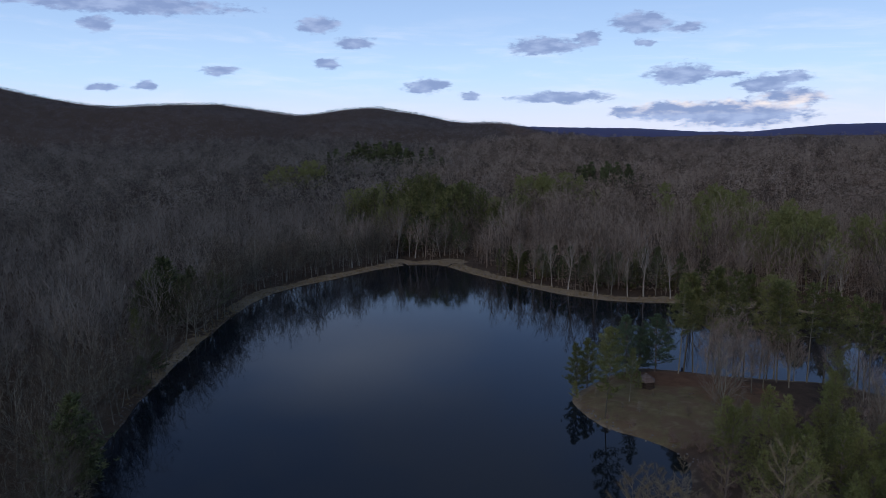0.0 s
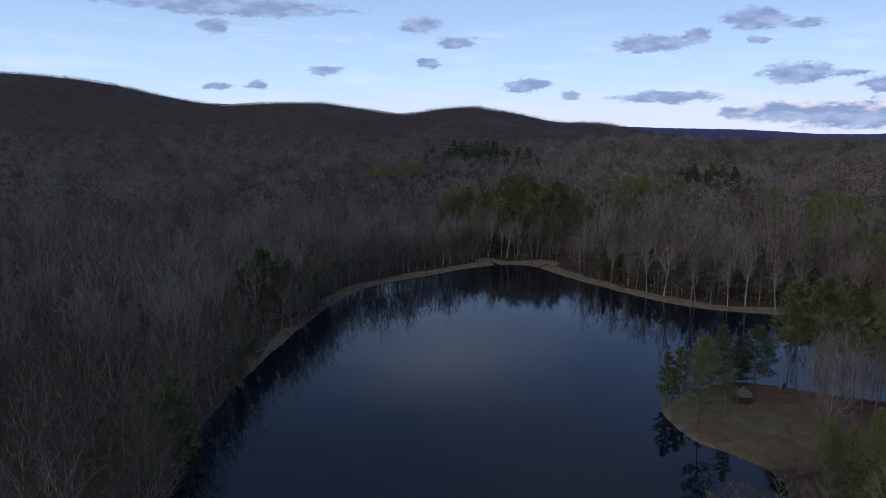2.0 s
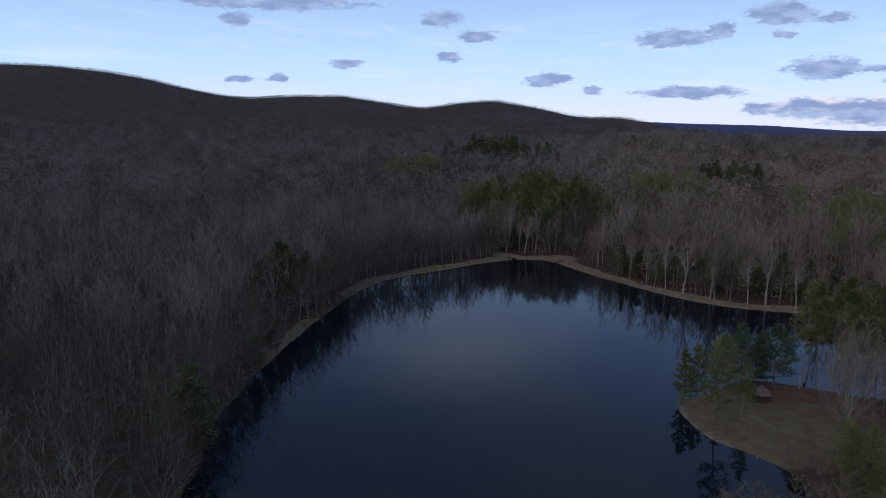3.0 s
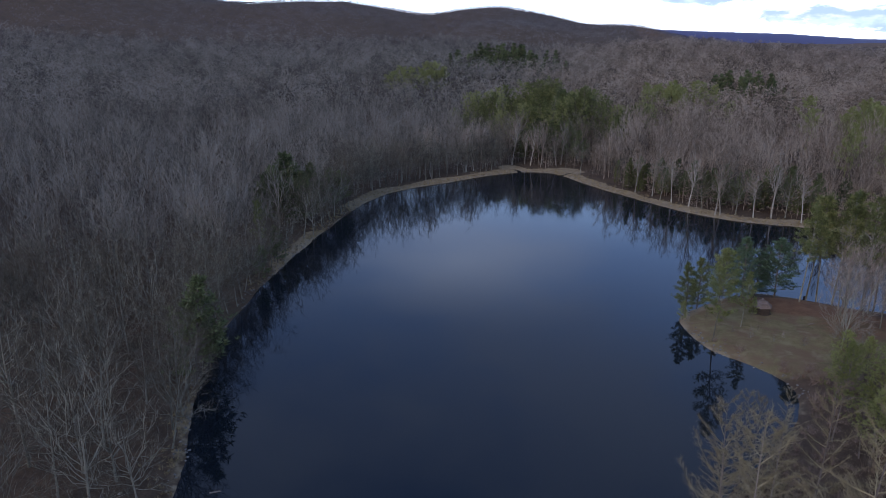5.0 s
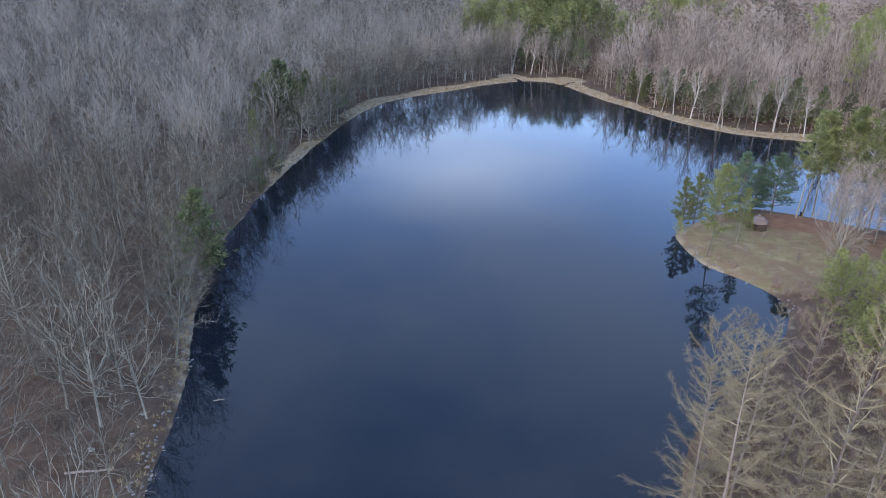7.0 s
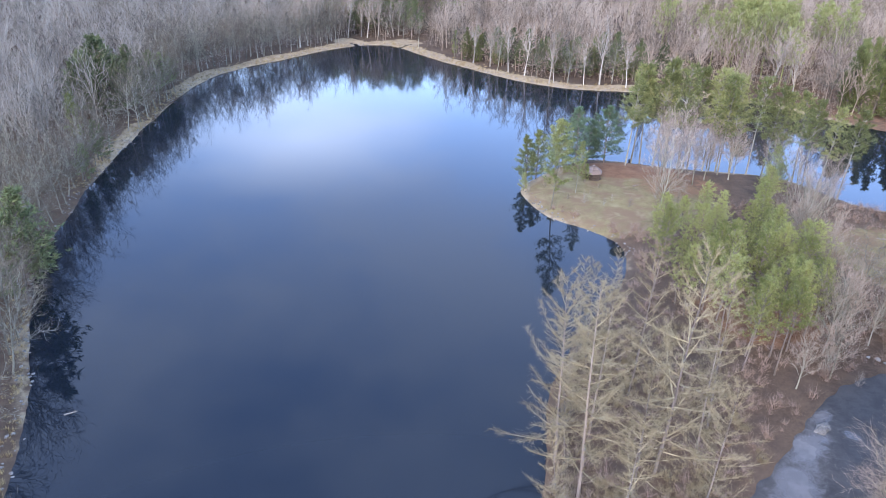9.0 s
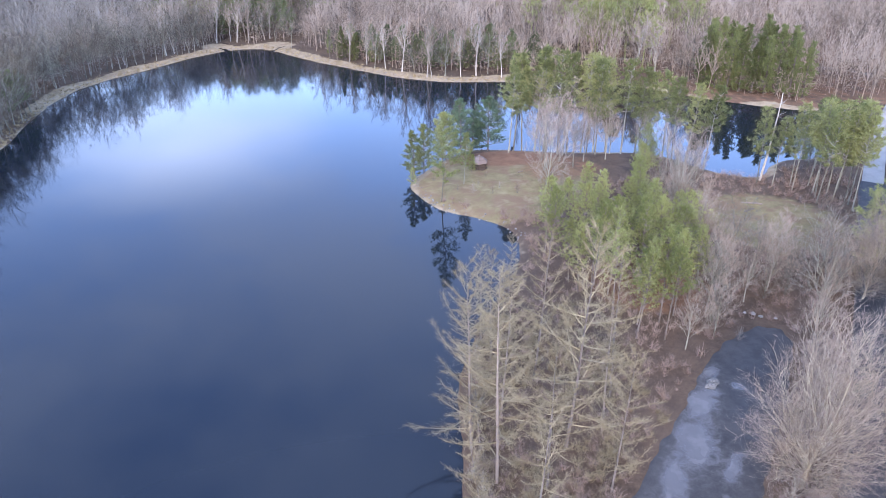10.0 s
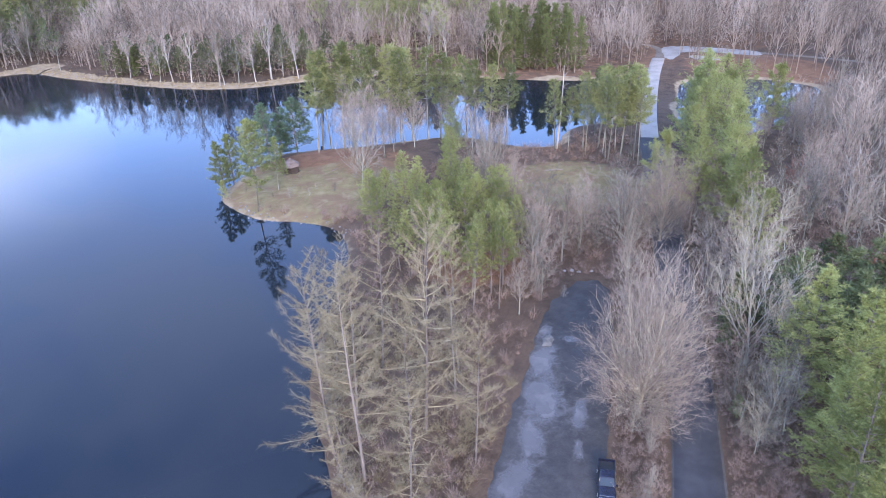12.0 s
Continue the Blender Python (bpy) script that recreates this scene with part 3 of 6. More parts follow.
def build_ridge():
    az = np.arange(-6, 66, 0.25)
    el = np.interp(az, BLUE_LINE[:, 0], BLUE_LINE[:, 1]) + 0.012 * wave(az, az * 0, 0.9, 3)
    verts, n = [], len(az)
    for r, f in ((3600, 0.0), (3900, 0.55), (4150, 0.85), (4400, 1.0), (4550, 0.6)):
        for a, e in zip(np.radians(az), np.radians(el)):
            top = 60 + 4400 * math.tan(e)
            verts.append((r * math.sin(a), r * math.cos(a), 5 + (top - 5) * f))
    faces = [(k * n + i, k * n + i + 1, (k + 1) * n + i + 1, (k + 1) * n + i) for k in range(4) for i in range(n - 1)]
    return tagged(link_mesh("backdrop", verts, faces, HAZE_RIDGE, smooth_faces=True), "distant wooded mountain ridge painted in haze blue", "mountain ridge", kind="structure")


build_land()
build_water_sheet()
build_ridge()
strip("road", ROAD[:7], 2.7, 1.08, ASPHALT, "narrow worn grey asphalt road beside the lot", "road")
strip("road_shoulder", ROAD[:7], 2.98, 1.035, SHOULDER, "thin grey gravel shoulders along the asphalt", "road shoulder", 0.03)
strip("causeway_road", ROAD[6:10], 2.2, 1.084, GRAVEL, "pale gravel road over the causeway between the ponds", "road")
strip("back_road", ROAD[9:], 1.3, 1.09, DIRT, "narrow dirt road leading off between bare trees", "road")
strip("lane", LANE, 1.5, 1.05, DIRT, "leaf-strewn dirt side lane in the woods", "road")


JUNCTION = np.array([(203, 187), (209, 181), (216, 175), (224, 171), (236, 170), (242, 174), (236, 186), (229, 197), (221, 204), (213, 200)], float)
sheet("road_junction", rounded(JUNCTION, 1), 1.16, GRAVEL, "open pale gravel road junction among bare trees", "road")


# silty hollows of the lot: x, y, half length, half width, turn
PUDDLES = [(51.2, 64.8, 3.6, 1.9, 40), (46.8, 58.3, 4.2, 2.3, 55), (40.8, 53.2, 3.2, 1.3, 60), (35.0, 48.8, 3.4, 1.6, 20), (48.6, 53.4, 2.6, 0.9, 45), (56.4, 70.6, 1.6, 1.0, 30), (58.2, 67.0, 1.1, 0.5, 130), (44.4, 48.6, 1.5, 0.5, 50)]


def build_lot_ground():
    """The lot: uneven gravel, whose hollows hold the puddles."""
    lo, hi = LOT_EDGE.min(0) - 1, LOT_EDGE.max(0) + 1
    xs, ys = np.arange(lo[0], hi[0], 0.45), np.arange(lo[1], hi[1], 0.45)
    gx, gy = np.meshgrid(xs, ys)
    x, y = gx.ravel(), gy.ravel()
    d = to_line(x, y, LOT_EDGE, True) * np.where(inside(x, y, LOT_EDGE), 1, -1) + 0.35 * wave(x, y, 5, 44)
    z = 1.08 + 0.018 * wave(x, y, 7, 41) + 0.008 * wave(x, y, 2.2, 42) + 0.004 * wave(x, y, 0.9, 43) - 0.25 * smooth((0.35 - d) / 0.6)
    n = len(xs)
    i = (np.arange(len(ys) - 1)[:, None] * n + np.arange(n - 1)).ravel()
    i = i[(d > -1)[i]]
    ob = link_mesh("parking_lot", np.stack([x, y, z], 1).tolist(), np.stack([i, i + 1, i + n + 1, i + n], 1).tolist(), LOT, smooth_faces=True)
    silt = np.zeros(len(x))
    for px, py, long, wide, turn in PUDDLES:
        c, s = math.cos(radians(turn)), math.sin(radians(turn))
        u, v = ((x - px) * c + (y - py) * s) / long, ((y - py) * c - (x - px) * s) / wide
        silt = np.maximum(silt, np.exp(-0.45 * (u * u + v * v)))
    ob.data.attributes.new("silt", "FLOAT", "POINT").data.foreach_set("value", silt.astype(np.float32))
    return tagged(ob, "muddy dark gravel parking lot with shallow hollows", "parking lot", kind="structure")


build_lot_ground()

# ---- trees ----


def perp(d, rng):
    """A random direction across each of the directions d."""
    v = rng.normal(size=d.shape)
    v -= d * ((v * d).sum(-1, keepdims=True) / np.maximum((d * d).sum(-1, keepdims=True), 1e-9))
    return v / np.maximum(np.linalg.norm(v, axis=-1, keepdims=True), 1e-9)


def blades(p, q, w, rng):
    """Thin pointed twigs from p to q."""
    s = perp(q - p, rng) * np.asarray(w).reshape(-1, 1) * 0.5
    return np.stack([p - s, p + s, q], 1)


def ribbons(p, q, w0, w1, rng):
    """Tapered flat branches from p to q."""
    s = perp(q - p, rng)
    a, b = s * np.asarray(w0).reshape(-1, 1) * 0.5, s * np.asarray(w1).reshape(-1, 1) * 0.5
    return np.concatenate([np.stack([p - a, p + a, q + b], 1), np.stack([p - a, q + b, q - b], 1)])


def tube(points, radii, sides):
    """Triangles of a tapered tube along points."""
    points, radii = np.asarray(points, float), np.asarray(radii, float)
    t = np.gradient(points, axis=0)
    t /= np.maximum(np.linalg.norm(t, axis=1)[:, None], 1e-9)
    ref = np.where(np.abs(t[:, 2:3]) > 0.9, np.array([[1.0, 0, 0]]), np.array([[0, 0, 1.0]]))
    a = np.cross(t, ref)
    a /= np.linalg.norm(a, axis=1)[:, None]
    b = np.cross(t, a)
    ang = np.arange(sides) * 2 * np.pi / sides
    ring = points[:, None] + radii[:, None, None] * (np.cos(ang)[None, :, None] * a[:, None] + np.sin(ang)[None, :, None] * b[:, None])
    nxt = np.roll(ring, -1, 1)
    one = np.stack([ring[:-1], nxt[:-1], nxt[1:]], 2).reshape(-1, 3, 3)
    two = np.stack([ring[:-1], nxt[1:], ring[1:]], 2).reshape(-1, 3, 3)
    return np.concatenate([one, two])


def curve_points(start, direction, length, steps, lift, wobble, rng):
    pts, d = [np.array(start, float)], np.array(direction, float)
    for _ in range(steps):
        d = d + np.array([0, 0, lift]) + rng.normal(size=3) * wobble
        d /= np.linalg.norm(d)
        pts.append(pts[-1] + d * length / steps)
    return np.array(pts)


def crown_tree(seed, h, fork=0.35, wide=0.55, low=0.5, limbs=14, branches=8, twigs=6, subs=2, girth=0.008, up=0.5, most=1.75, wobble=0.05, sides=3, steps=5,
               limb=0.4, bough=0.045, thin=0.04, twig=1.0, lean=0.04, rise=0.25):
    """A leafless broad-leaved tree whose limbs reach out to a domed crown: triangles of its wood, and of its twigs."""
    rng = np.random.RandomState(seed)
    wood, fine, parts = [], [], 3 if steps > 3 else 1
    r0, tilt = h * girth, rng.normal(size=2) * lean
    trunk = curve_points((0, 0, -0.4), (tilt[0], tilt[1], 1), h * 0.72, 6, 0.04, 0.035, rng)
    wood.append(tube(trunk, r0 * np.array([1.65, 1.15, 1.0, 0.85, 0.65, 0.42, 0.15]), sides + 2 if steps > 3 else 3))
    centre, radius, tall = trunk[3] * np.array([1, 1, 0]) + np.array([0, 0, low * h]), wide * h / 2, h * (1 - low)
    for k in range(limbs):
        g = (k + rng.uniform(0.1, 0.9)) / limbs
        a, th = k * 2.4 + rng.uniform(-0.5, 0.5), math.acos(1 - g * (1 - math.cos(most)))
        size = rng.uniform(0.72, 1.08)
        tip = centre + np.array([math.cos(a) * math.sin(th) * radius, math.sin(a) * math.sin(th) * radius, math.cos(th) * tall]) * size
        at = min(fork + (0.9 - fork) * (1 - g) * rng.uniform(0.2, 0.9), 0.95) * 6
        i = min(int(at), 5)
        start = trunk[i] + (trunk[i + 1] - trunk[i]) * (at - i)
        reach = np.linalg.norm(tip - start)
        out = (tip - start) * np.array([1, 1, 0.35])
        mid = start + out / max(np.linalg.norm(out), 1e-6) * reach * 0.5 * (1 - up) + np.array([0, 0, reach * 0.5 * up])
        f = np.linspace(0, 1, steps + 1)[:, None]
        line = (1 - f) ** 2 * start + 2 * f * (1 - f) * mid + f * f * tip
        line[1:] += rng.normal(size=(steps, 3)) * wobble * reach * np.linspace(0.5, 1, steps)[:, None]
        rl = r0 * limb * (0.75 + 0.5 * reach / h) * np.linspace(1, 0.18, steps + 1)
        wood.append(tube(line, rl, sides) if steps > 3 else ribbons(line[:-1], line[1:], 2 * rl[:-1], 2 * rl[1:], rng))
        for b_k in range(branches):
            s = 0.25 + 0.75 * (b_k + rng.uniform(0, 1)) / branches
            j = min(int(s * steps), steps - 1)
            p = line[j] + (line[j + 1] - line[j]) * (s * steps - j)
            along = line[j + 1] - line[j]
            along /= np.linalg.norm(along)
            d = along * 0.85 + perp(along[None], rng)[0] * rng.uniform(0.5, 1.0) + np.array([0, 0, rise])
            bl = reach * rng.uniform(0.26, 0.46) * (1.2 - 0.65 * s)
            b = curve_points(p, d / np.linalg.norm(d), bl, parts, rise * 0.3, 0.16, rng)
            wb = max(bough * h / 18, rl[j] * 0.5) * np.linspace(1, 0.25, parts + 1)
            wood.append(ribbons(b[:-1], b[1:], wb[:-1] * 1.4, wb[1:] * 1.4, rng))
            u = rng.uniform(0.15, 1.0, twigs) * parts
            jj = np.minimum(u.astype(int), parts - 1)
            tp = b[jj] + (b[jj + 1] - b[jj]) * (u - jj)[:, None]
            ba = b[jj + 1] - b[jj]
            ba /= np.linalg.norm(ba, axis=1)[:, None]
            td = ba * 0.8 + perp(ba, rng) * rng.uniform(0.35, 0.9, (twigs, 1)) + np.array([0, 0, rise])
            tl = rng.uniform(0.6, 1.4, (twigs, 1)) * h / 16 * twig
            te = tp + td * tl
            fine.append(blades(tp, te, np.full(twigs, thin), rng))
            for _ in range(subs):
                sp = tp + (te - tp) * rng.uniform(0.2, 0.95, (twigs, 1))
                se = sp + (td * 0.6 + perp(td, rng) * 0.6) * tl * rng.uniform(0.35, 0.65, (twigs, 1))
                fine.append(blades(sp, se, np.full(twigs, thin * 0.85), rng))
    return np.concatenate(wood), np.concatenate(fine)


def fan_tree(seed, h, limbs=80, branches=9, twigs=6, subs=2, stems=0.09, girth=0.009, reach=0.5, thick=0.055, wide=1.2, thin=0.036):
    """A leafless tree or shrub whose many straight limbs fan up and out from a short stem into an egg-shaped crown."""
    rng = np.random.RandomState(seed)
    trunk = curve_points((0, 0, -0.4), (0.01, 0.01, 1), h * 0.8, 7, 0.05, 0.03, rng)
    wood, fine = [tube(trunk, h * girth * np.linspace(1.2, 0.12, 8), 7)], []
    for k in range(limbs):
        g = (k + rng.uniform(0, 1)) / limbs
        at = min((stems + (0.92 - stems) * g ** 1.25) * 7, 6.99)
        i = int(at)
        start = trunk[i] + (trunk[i + 1] - trunk[i]) * (at - i)
        a = k * 2.4 + rng.uniform(-0.5, 0.5)
        tilt = (wide - (wide - 0.25) * g) * rng.uniform(0.45, 1.1)
        length = h * (reach - 0.22 * g) * rng.uniform(0.8, 1.15) * (1.15 - 0.25 * math.sin(tilt)) * (0.55 + 0.45 * min(g / 0.3, 1))
        limb = curve_points(start, (math.cos(a) * math.sin(tilt), math.sin(a) * math.sin(tilt), math.cos(tilt)), length, 5, 0.1, 0.06, rng)
        wood.append(tube(limb, thick * (1.2 - 0.5 * g) * h / 20 * np.linspace(1.1, 0.3, 6), 3))
        for _ in range(branches):
            s = rng.uniform(0.18, 0.97)
            j = min(int(s * 5), 4)
            p = limb[j] + (limb[j + 1] - limb[j]) * (s * 5 - j)
            along = limb[j + 1] - limb[j]
            along /= np.linalg.norm(along)
            d = along * 1.1 + perp(along[None], rng)[0] * rng.uniform(0.35, 0.8) + np.array([0, 0, 0.15])
            b = curve_points(p, d / np.linalg.norm(d), length * rng.uniform(0.2, 0.42) * (1.1 - 0.5 * s), 2, 0.05, 0.1, rng)
            w = thick * h / 20 * np.array([1.0, 0.7, 0.35])
            wood.append(ribbons(b[:-1], b[1:], w[:-1], w[1:], rng))
            u = rng.uniform(0.1, 1.0, twigs) * 2
            jj = np.minimum(u.astype(int), 1)
            tp = b[jj] + (b[jj + 1] - b[jj]) * (u - jj)[:, None]
            ba = b[jj + 1] - b[jj]
            ba /= np.linalg.norm(ba, axis=1)[:, None]
            td = ba + perp(ba, rng) * rng.uniform(0.3, 0.8, (twigs, 1)) + np.array([0, 0, 0.2])
            tl = rng.uniform(0.5, 1.3, (twigs, 1)) * h / 20
            te = tp + td * tl
            fine.append(blades(tp, te, np.full(twigs, thin), rng))
            for _ in range(subs):
                sp = tp + (te - tp) * rng.uniform(0.2, 0.9, (twigs, 1))
                fine.append(blades(sp, sp + (td * 0.6 + perp(td, rng) * 0.5) * tl * rng.uniform(0.35, 0.7, (twigs, 1)), np.full(twigs, thin * 0.9), rng))
    return np.concatenate(wood), np.concatenate(fine)


def larch_tree(seed, h, count=40, reach=0.3):
    """A bare larch: a straight stem with long level boughs that sweep up at their tips, and hazy side twigs."""
    rng = np.random.RandomState(seed)
    trunk = curve_points((0, 0, -0.4), (rng.normal() * 0.02, rng.normal() * 0.02, 1), h, 10, 0.05, 0.014, rng)
    wood, fine = [], []
    for k in range(count):
        f = 0.14 + 0.84 * ((k + rng.uniform(0, 1)) / count) ** 0.9
        at = min(f * 10, 9.99)
        i = int(at)
        p = trunk[i] + (trunk[i + 1] - trunk[i]) * (at - i)
        a, tilt = k * 2.4 + rng.uniform(-0.6, 0.6), rng.uniform(1.2, 1.6) - 0.85 * max(f - 0.35, 0)
        length = h * reach * (1.03 - f) ** 0.6 * rng.uniform(0.5, 1.2) * (0.8 if f < 0.3 else 1)
        b = curve_points(p, (math.cos(a) * math.sin(tilt), math.sin(a) * math.sin(tilt), math.cos(tilt)), length, 7, 0.055, 0.05, rng)
        wood.append(tube(b, 0.085 * (1.15 - 0.6 * f) * rng.uniform(0.6, 1.15) * np.linspace(1, 0.22, 8), 3))
        n = int(14 + 5.2 * length)
        u = rng.uniform(0.12, 1.0, n) * 7
        jj = np.minimum(u.astype(int), 6)
        tp = b[jj] + (b[jj + 1] - b[jj]) * (u - jj)[:, None]
        ba = b[jj + 1] - b[jj]
        ba /= np.linalg.norm(ba, axis=1)[:, None]
        across = np.cross(ba, (0, 0, 1.0)) * rng.choice([-1, 1], (n, 1))
        td = ba * 0.75 + across * rng.uniform(0.25, 0.8, (n, 1)) + rng.normal(size=(n, 3)) * 0.15 + np.array([0, 0, 0.08])
        tl = rng.uniform(0.6, 1.0, (n, 1)) * (0.5 + 0.17 * length) * (1.15 - u[:, None] / 12)
        te = tp + td * tl
        fine.append(blades(tp, te, np.full(n, 0.036), rng))
        for _ in range(5):
            sp = tp + (te - tp) * rng.uniform(0.1, 0.95, (n, 1))
            se = sp + (td * 0.5 + rng.normal(size=(n, 3)) * 0.42 + np.array([0, 0, -0.05])) * rng.uniform(0.3, 0.75, (n, 1))
            fine.append(blades(sp, se, np.full(n, 0.027), rng))
    return tube(trunk, h * 0.0066 * np.linspace(1.15, 0.08, 11), 7), np.concatenate(fine), np.concatenate(wood)


def pine_tree(seed, h, first=0.35, count=46, reach=0.2, clumps=14, blade=(0.4, 0.85), width=0.1, needles=10, droop=0.0, round_top=0.6, flat=0.0, girth=0.011):
    """An evergreen: triangles of its stem and boughs, and of its tufts of needles."""
    rng = np.random.RandomState(seed)
    trunk = curve_points((0, 0, -0.4), (rng.normal() * 0.03, rng.normal() * 0.03, 1), h, 8, 0.05, 0.02, rng)
    wood, fine = [tube(trunk, h * girth * np.linspace(1.2, 0.12, 9), 7)], []
    for k in range(count):
        tier = k // 4 + rng.uniform(-0.12, 0.2)
        f = min(first + (0.99 - first) * tier / max(count // 4, 1), 0.985)
        f = max(f, first)
        g = (f - first) / (1 - first)
        at = min(f * 8, 7.99)
        i = int(at)
        p = trunk[i] + (trunk[i + 1] - trunk[i]) * (at - i)
        a, tilt = k * 2.4 + rng.uniform(-0.6, 0.6), rng.uniform(1.1, 1.5) + droop - 0.7 * g
        length = h * reach * max((1 - g) ** round_top, 0.12) * (0.7 + 0.3 * min(g * 5, 1)) * rng.uniform(0.6, 1.2)
        b = curve_points(p, (math.cos(a) * math.sin(tilt), math.sin(a) * math.sin(tilt), math.cos(tilt)), length, 4, 0.09 - droop * 0.3, 0.1, rng)
        wb = 0.12 * np.linspace(1, 0.3, 5)
        wood.append(ribbons(b[:-1], b[1:], wb[:-1], wb[1:], rng))
        n = max(3, int(clumps * (0.45 + length / (h * reach))))
        u = rng.uniform(0.3, 1.0, n) ** 0.8 * 4
        jj = np.minimum(u.astype(int), 3)
        c = b[jj] + (b[jj + 1] - b[jj]) * (u - jj)[:, None] + rng.normal(size=(n, 3)) * np.array([0.34, 0.34, 0.1]) * length / 4
        m = needles
        d = rng.normal(size=(n, m, 3)) * np.array([1, 1, 0.75 - flat]) + np.array([0, 0, 0.35 - 1.2 * droop]) + (b[-1] - b[0]) / length * 0.5
        d /= np.linalg.norm(d, axis=-1, keepdims=True)
        size = rng.uniform(*blade, (n, m, 1)) * h / 16
        start = c[:, None] + d * size * 0.15
        fine.append(blades(start.reshape(-1, 3), (start + d * size).reshape(-1, 3), np.full(n * m, width * h / 16), rng))
    return np.concatenate(wood), np.concatenate(fine)


def tree_thing(name, shape, wood_mat, fine_mat, label, category, group):
    wood, fine, *boughs = shape
    top = new(name)
    tri_mesh("trunk", wood, BARK_DARK if boughs else wood_mat, top)
    for tri in boughs:
        tagged(tri_mesh("branchwork", tri, wood_mat, top), "pale ascending boughs", kind="stuff")
    tri_mesh("crown", fine, fine_mat, top)
    return tagged(top, label, category, group)


def poles_of(makers):
    """Each kind is built once at the origin; the first use moves it, later uses copy it."""
    return [[maker, None] for maker in makers]


SPOTS = []


def plant(kinds, k, x, y, size=1.0, turn=0.0, tall=1.0, lean=(0, 0)):
    z = float(on_ground(np.array([x]), np.array([y]))[0])
    m = pose(x, y, z - 0.05, lean[0], lean[1], turn) @ Matrix.Diagonal((size, size, size * tall, 1))
    kind = kinds[k % len(kinds)]
    SPOTS.append((x, y))
    if kind[1] is None:
        kind[1] = kind[0]()
        kind[1].matrix_basis = m
        return kind[1]
    ob = copy_thing(kind[1], Matrix())
    ob.matrix_basis = m
    return ob


def kind_list(name, shapes, wood, fine, label, category, group):
    return poles_of([(lambda s=s: tree_thing(name, s(), wood, fine, label, category, group)) for s in shapes])


BARE = kind_list("bare_tree", [lambda i=i: crown_tree(20 + i, 18, fork=(0.3, 0.4, 0.24, 0.45, 0.34)[i], wide=(0.72, 0.6, 0.82, 0.56, 0.68)[i], low=(0.44, 0.52, 0.44, 0.54, 0.48)[i], girth=(0.0068, 0.0055, 0.0072, 0.006, 0.0064)[i], limb=0.5,
                                                      limbs=(15, 13, 16, 12, 14)[i], branches=11, twigs=6, subs=1, up=(0.18, 0.3, 0.1, 0.35, 0.2)[i], most=1.95, wobble=0.055, bough=0.042, thin=0.036, rise=0.16) for i in range(5)],
                 BARK_LICHEN, TWIG, "leafless woodland tree with spreading lichen-grey limbs and fine twigs", "tree", "bare trees in the woods")
PALE = kind_list("bare_tree", [lambda i=i: crown_tree(40 + i, 20, fork=(0.42, 0.3, 0.5)[i], wide=(0.36, 0.46, 0.34)[i], low=(0.58, 0.5, 0.6)[i], limbs=11, branches=6, twigs=6, subs=1, girth=(0.0095, 0.0105, 0.0085)[i], up=0.7, most=1.6, limb=0.5, thin=0.075, bough=0.085, lean=0.05) for i in range(3)],
                 BARK_WHITE, TWIG_MAUVE, "tall leafless tree with a pale whitish trunk by the shore", "tree", "pale trees along the shore")
MAUVE = kind_list("bare_tree", [lambda i=i: crown_tree(60 + i, 16, fork=(0.18, 0.26, 0.34)[i], wide=(0.55, 0.45, 0.5)[i], low=(0.42, 0.46, 0.5)[i], limbs=15, branches=8, twigs=8, subs=1, girth=0.0075, up=(0.5, 0.6, 0.45)[i], thin=0.04) for i in range(3)],
                  BARK_PALE, TWIG_MAUVE, "leafless thin-stemmed tree with mauve-grey twigs", "tree", "bare trees by the lot and causeway")
LARCH = kind_list("larch_tree", [lambda i=i: larch_tree(80 + i, 27, count=(44, 38, 42)[i], reach=(0.35, 0.31, 0.33)[i]) for i in range(3)],
                  BARK_LARCH, TWIG_LARCH, "leafless golden-tan larch with tiers of long level boughs on the bank", "tree", "larches on the bank")
PINE = kind_list("pine_tree", [lambda i=i: pine_tree(100 + i, 16, first=(0.12, 0.16, 0.08)[i], reach=(0.34, 0.3, 0.36)[i], count=56, clumps=20, needles=12, width=0.065, blade=(0.3, 0.65), round_top=0.55) for i in range(3)],
                 BARK_DARK, NEEDLE, "yellow-green pine with tufted boughs", "pine tree", "yellow-green pines")
CEDAR = kind_list("cedar_tree", [lambda i=i: pine_tree(105 + i, 18, first=0.02, reach=(0.27, 0.3)[i], count=72, clumps=10, needles=9, width=0.12, blade=(0.35, 0.7), round_top=0.42, droop=-0.2) for i in range(2)],
                  BARK_DARK, NEEDLE_CEDAR, "dense olive-green cedar with foliage down to the ground", "cedar tree", "cedars by the far shore")
DARK_PINE = kind_list("pine_tree", [lambda i=i: pine_tree(120 + i, 14, first=(0.1, 0.16)[i], reach=0.48, count=64, clumps=17, round_top=0.8, width=0.1, blade=(0.35, 0.75), needles=12, flat=0.35) for i in range(2)],
                      BARK_DARK, NEEDLE_DARK, "blue-green white pine with layered boughs", "pine tree", "dark pines")
MID_PINE = kind_list("pine_tree", [lambda i=i: pine_tree(126 + i, 14, first=(0.1, 0.16)[i], reach=0.44, count=48, clumps=10, round_top=0.8, width=0.2, blade=(0.45, 0.9), needles=8, flat=0.2) for i in range(2)],
                     BARK_DARK, NEEDLE_DEEP, "dark green pine among the bare trees", "pine tree", "dark pines")
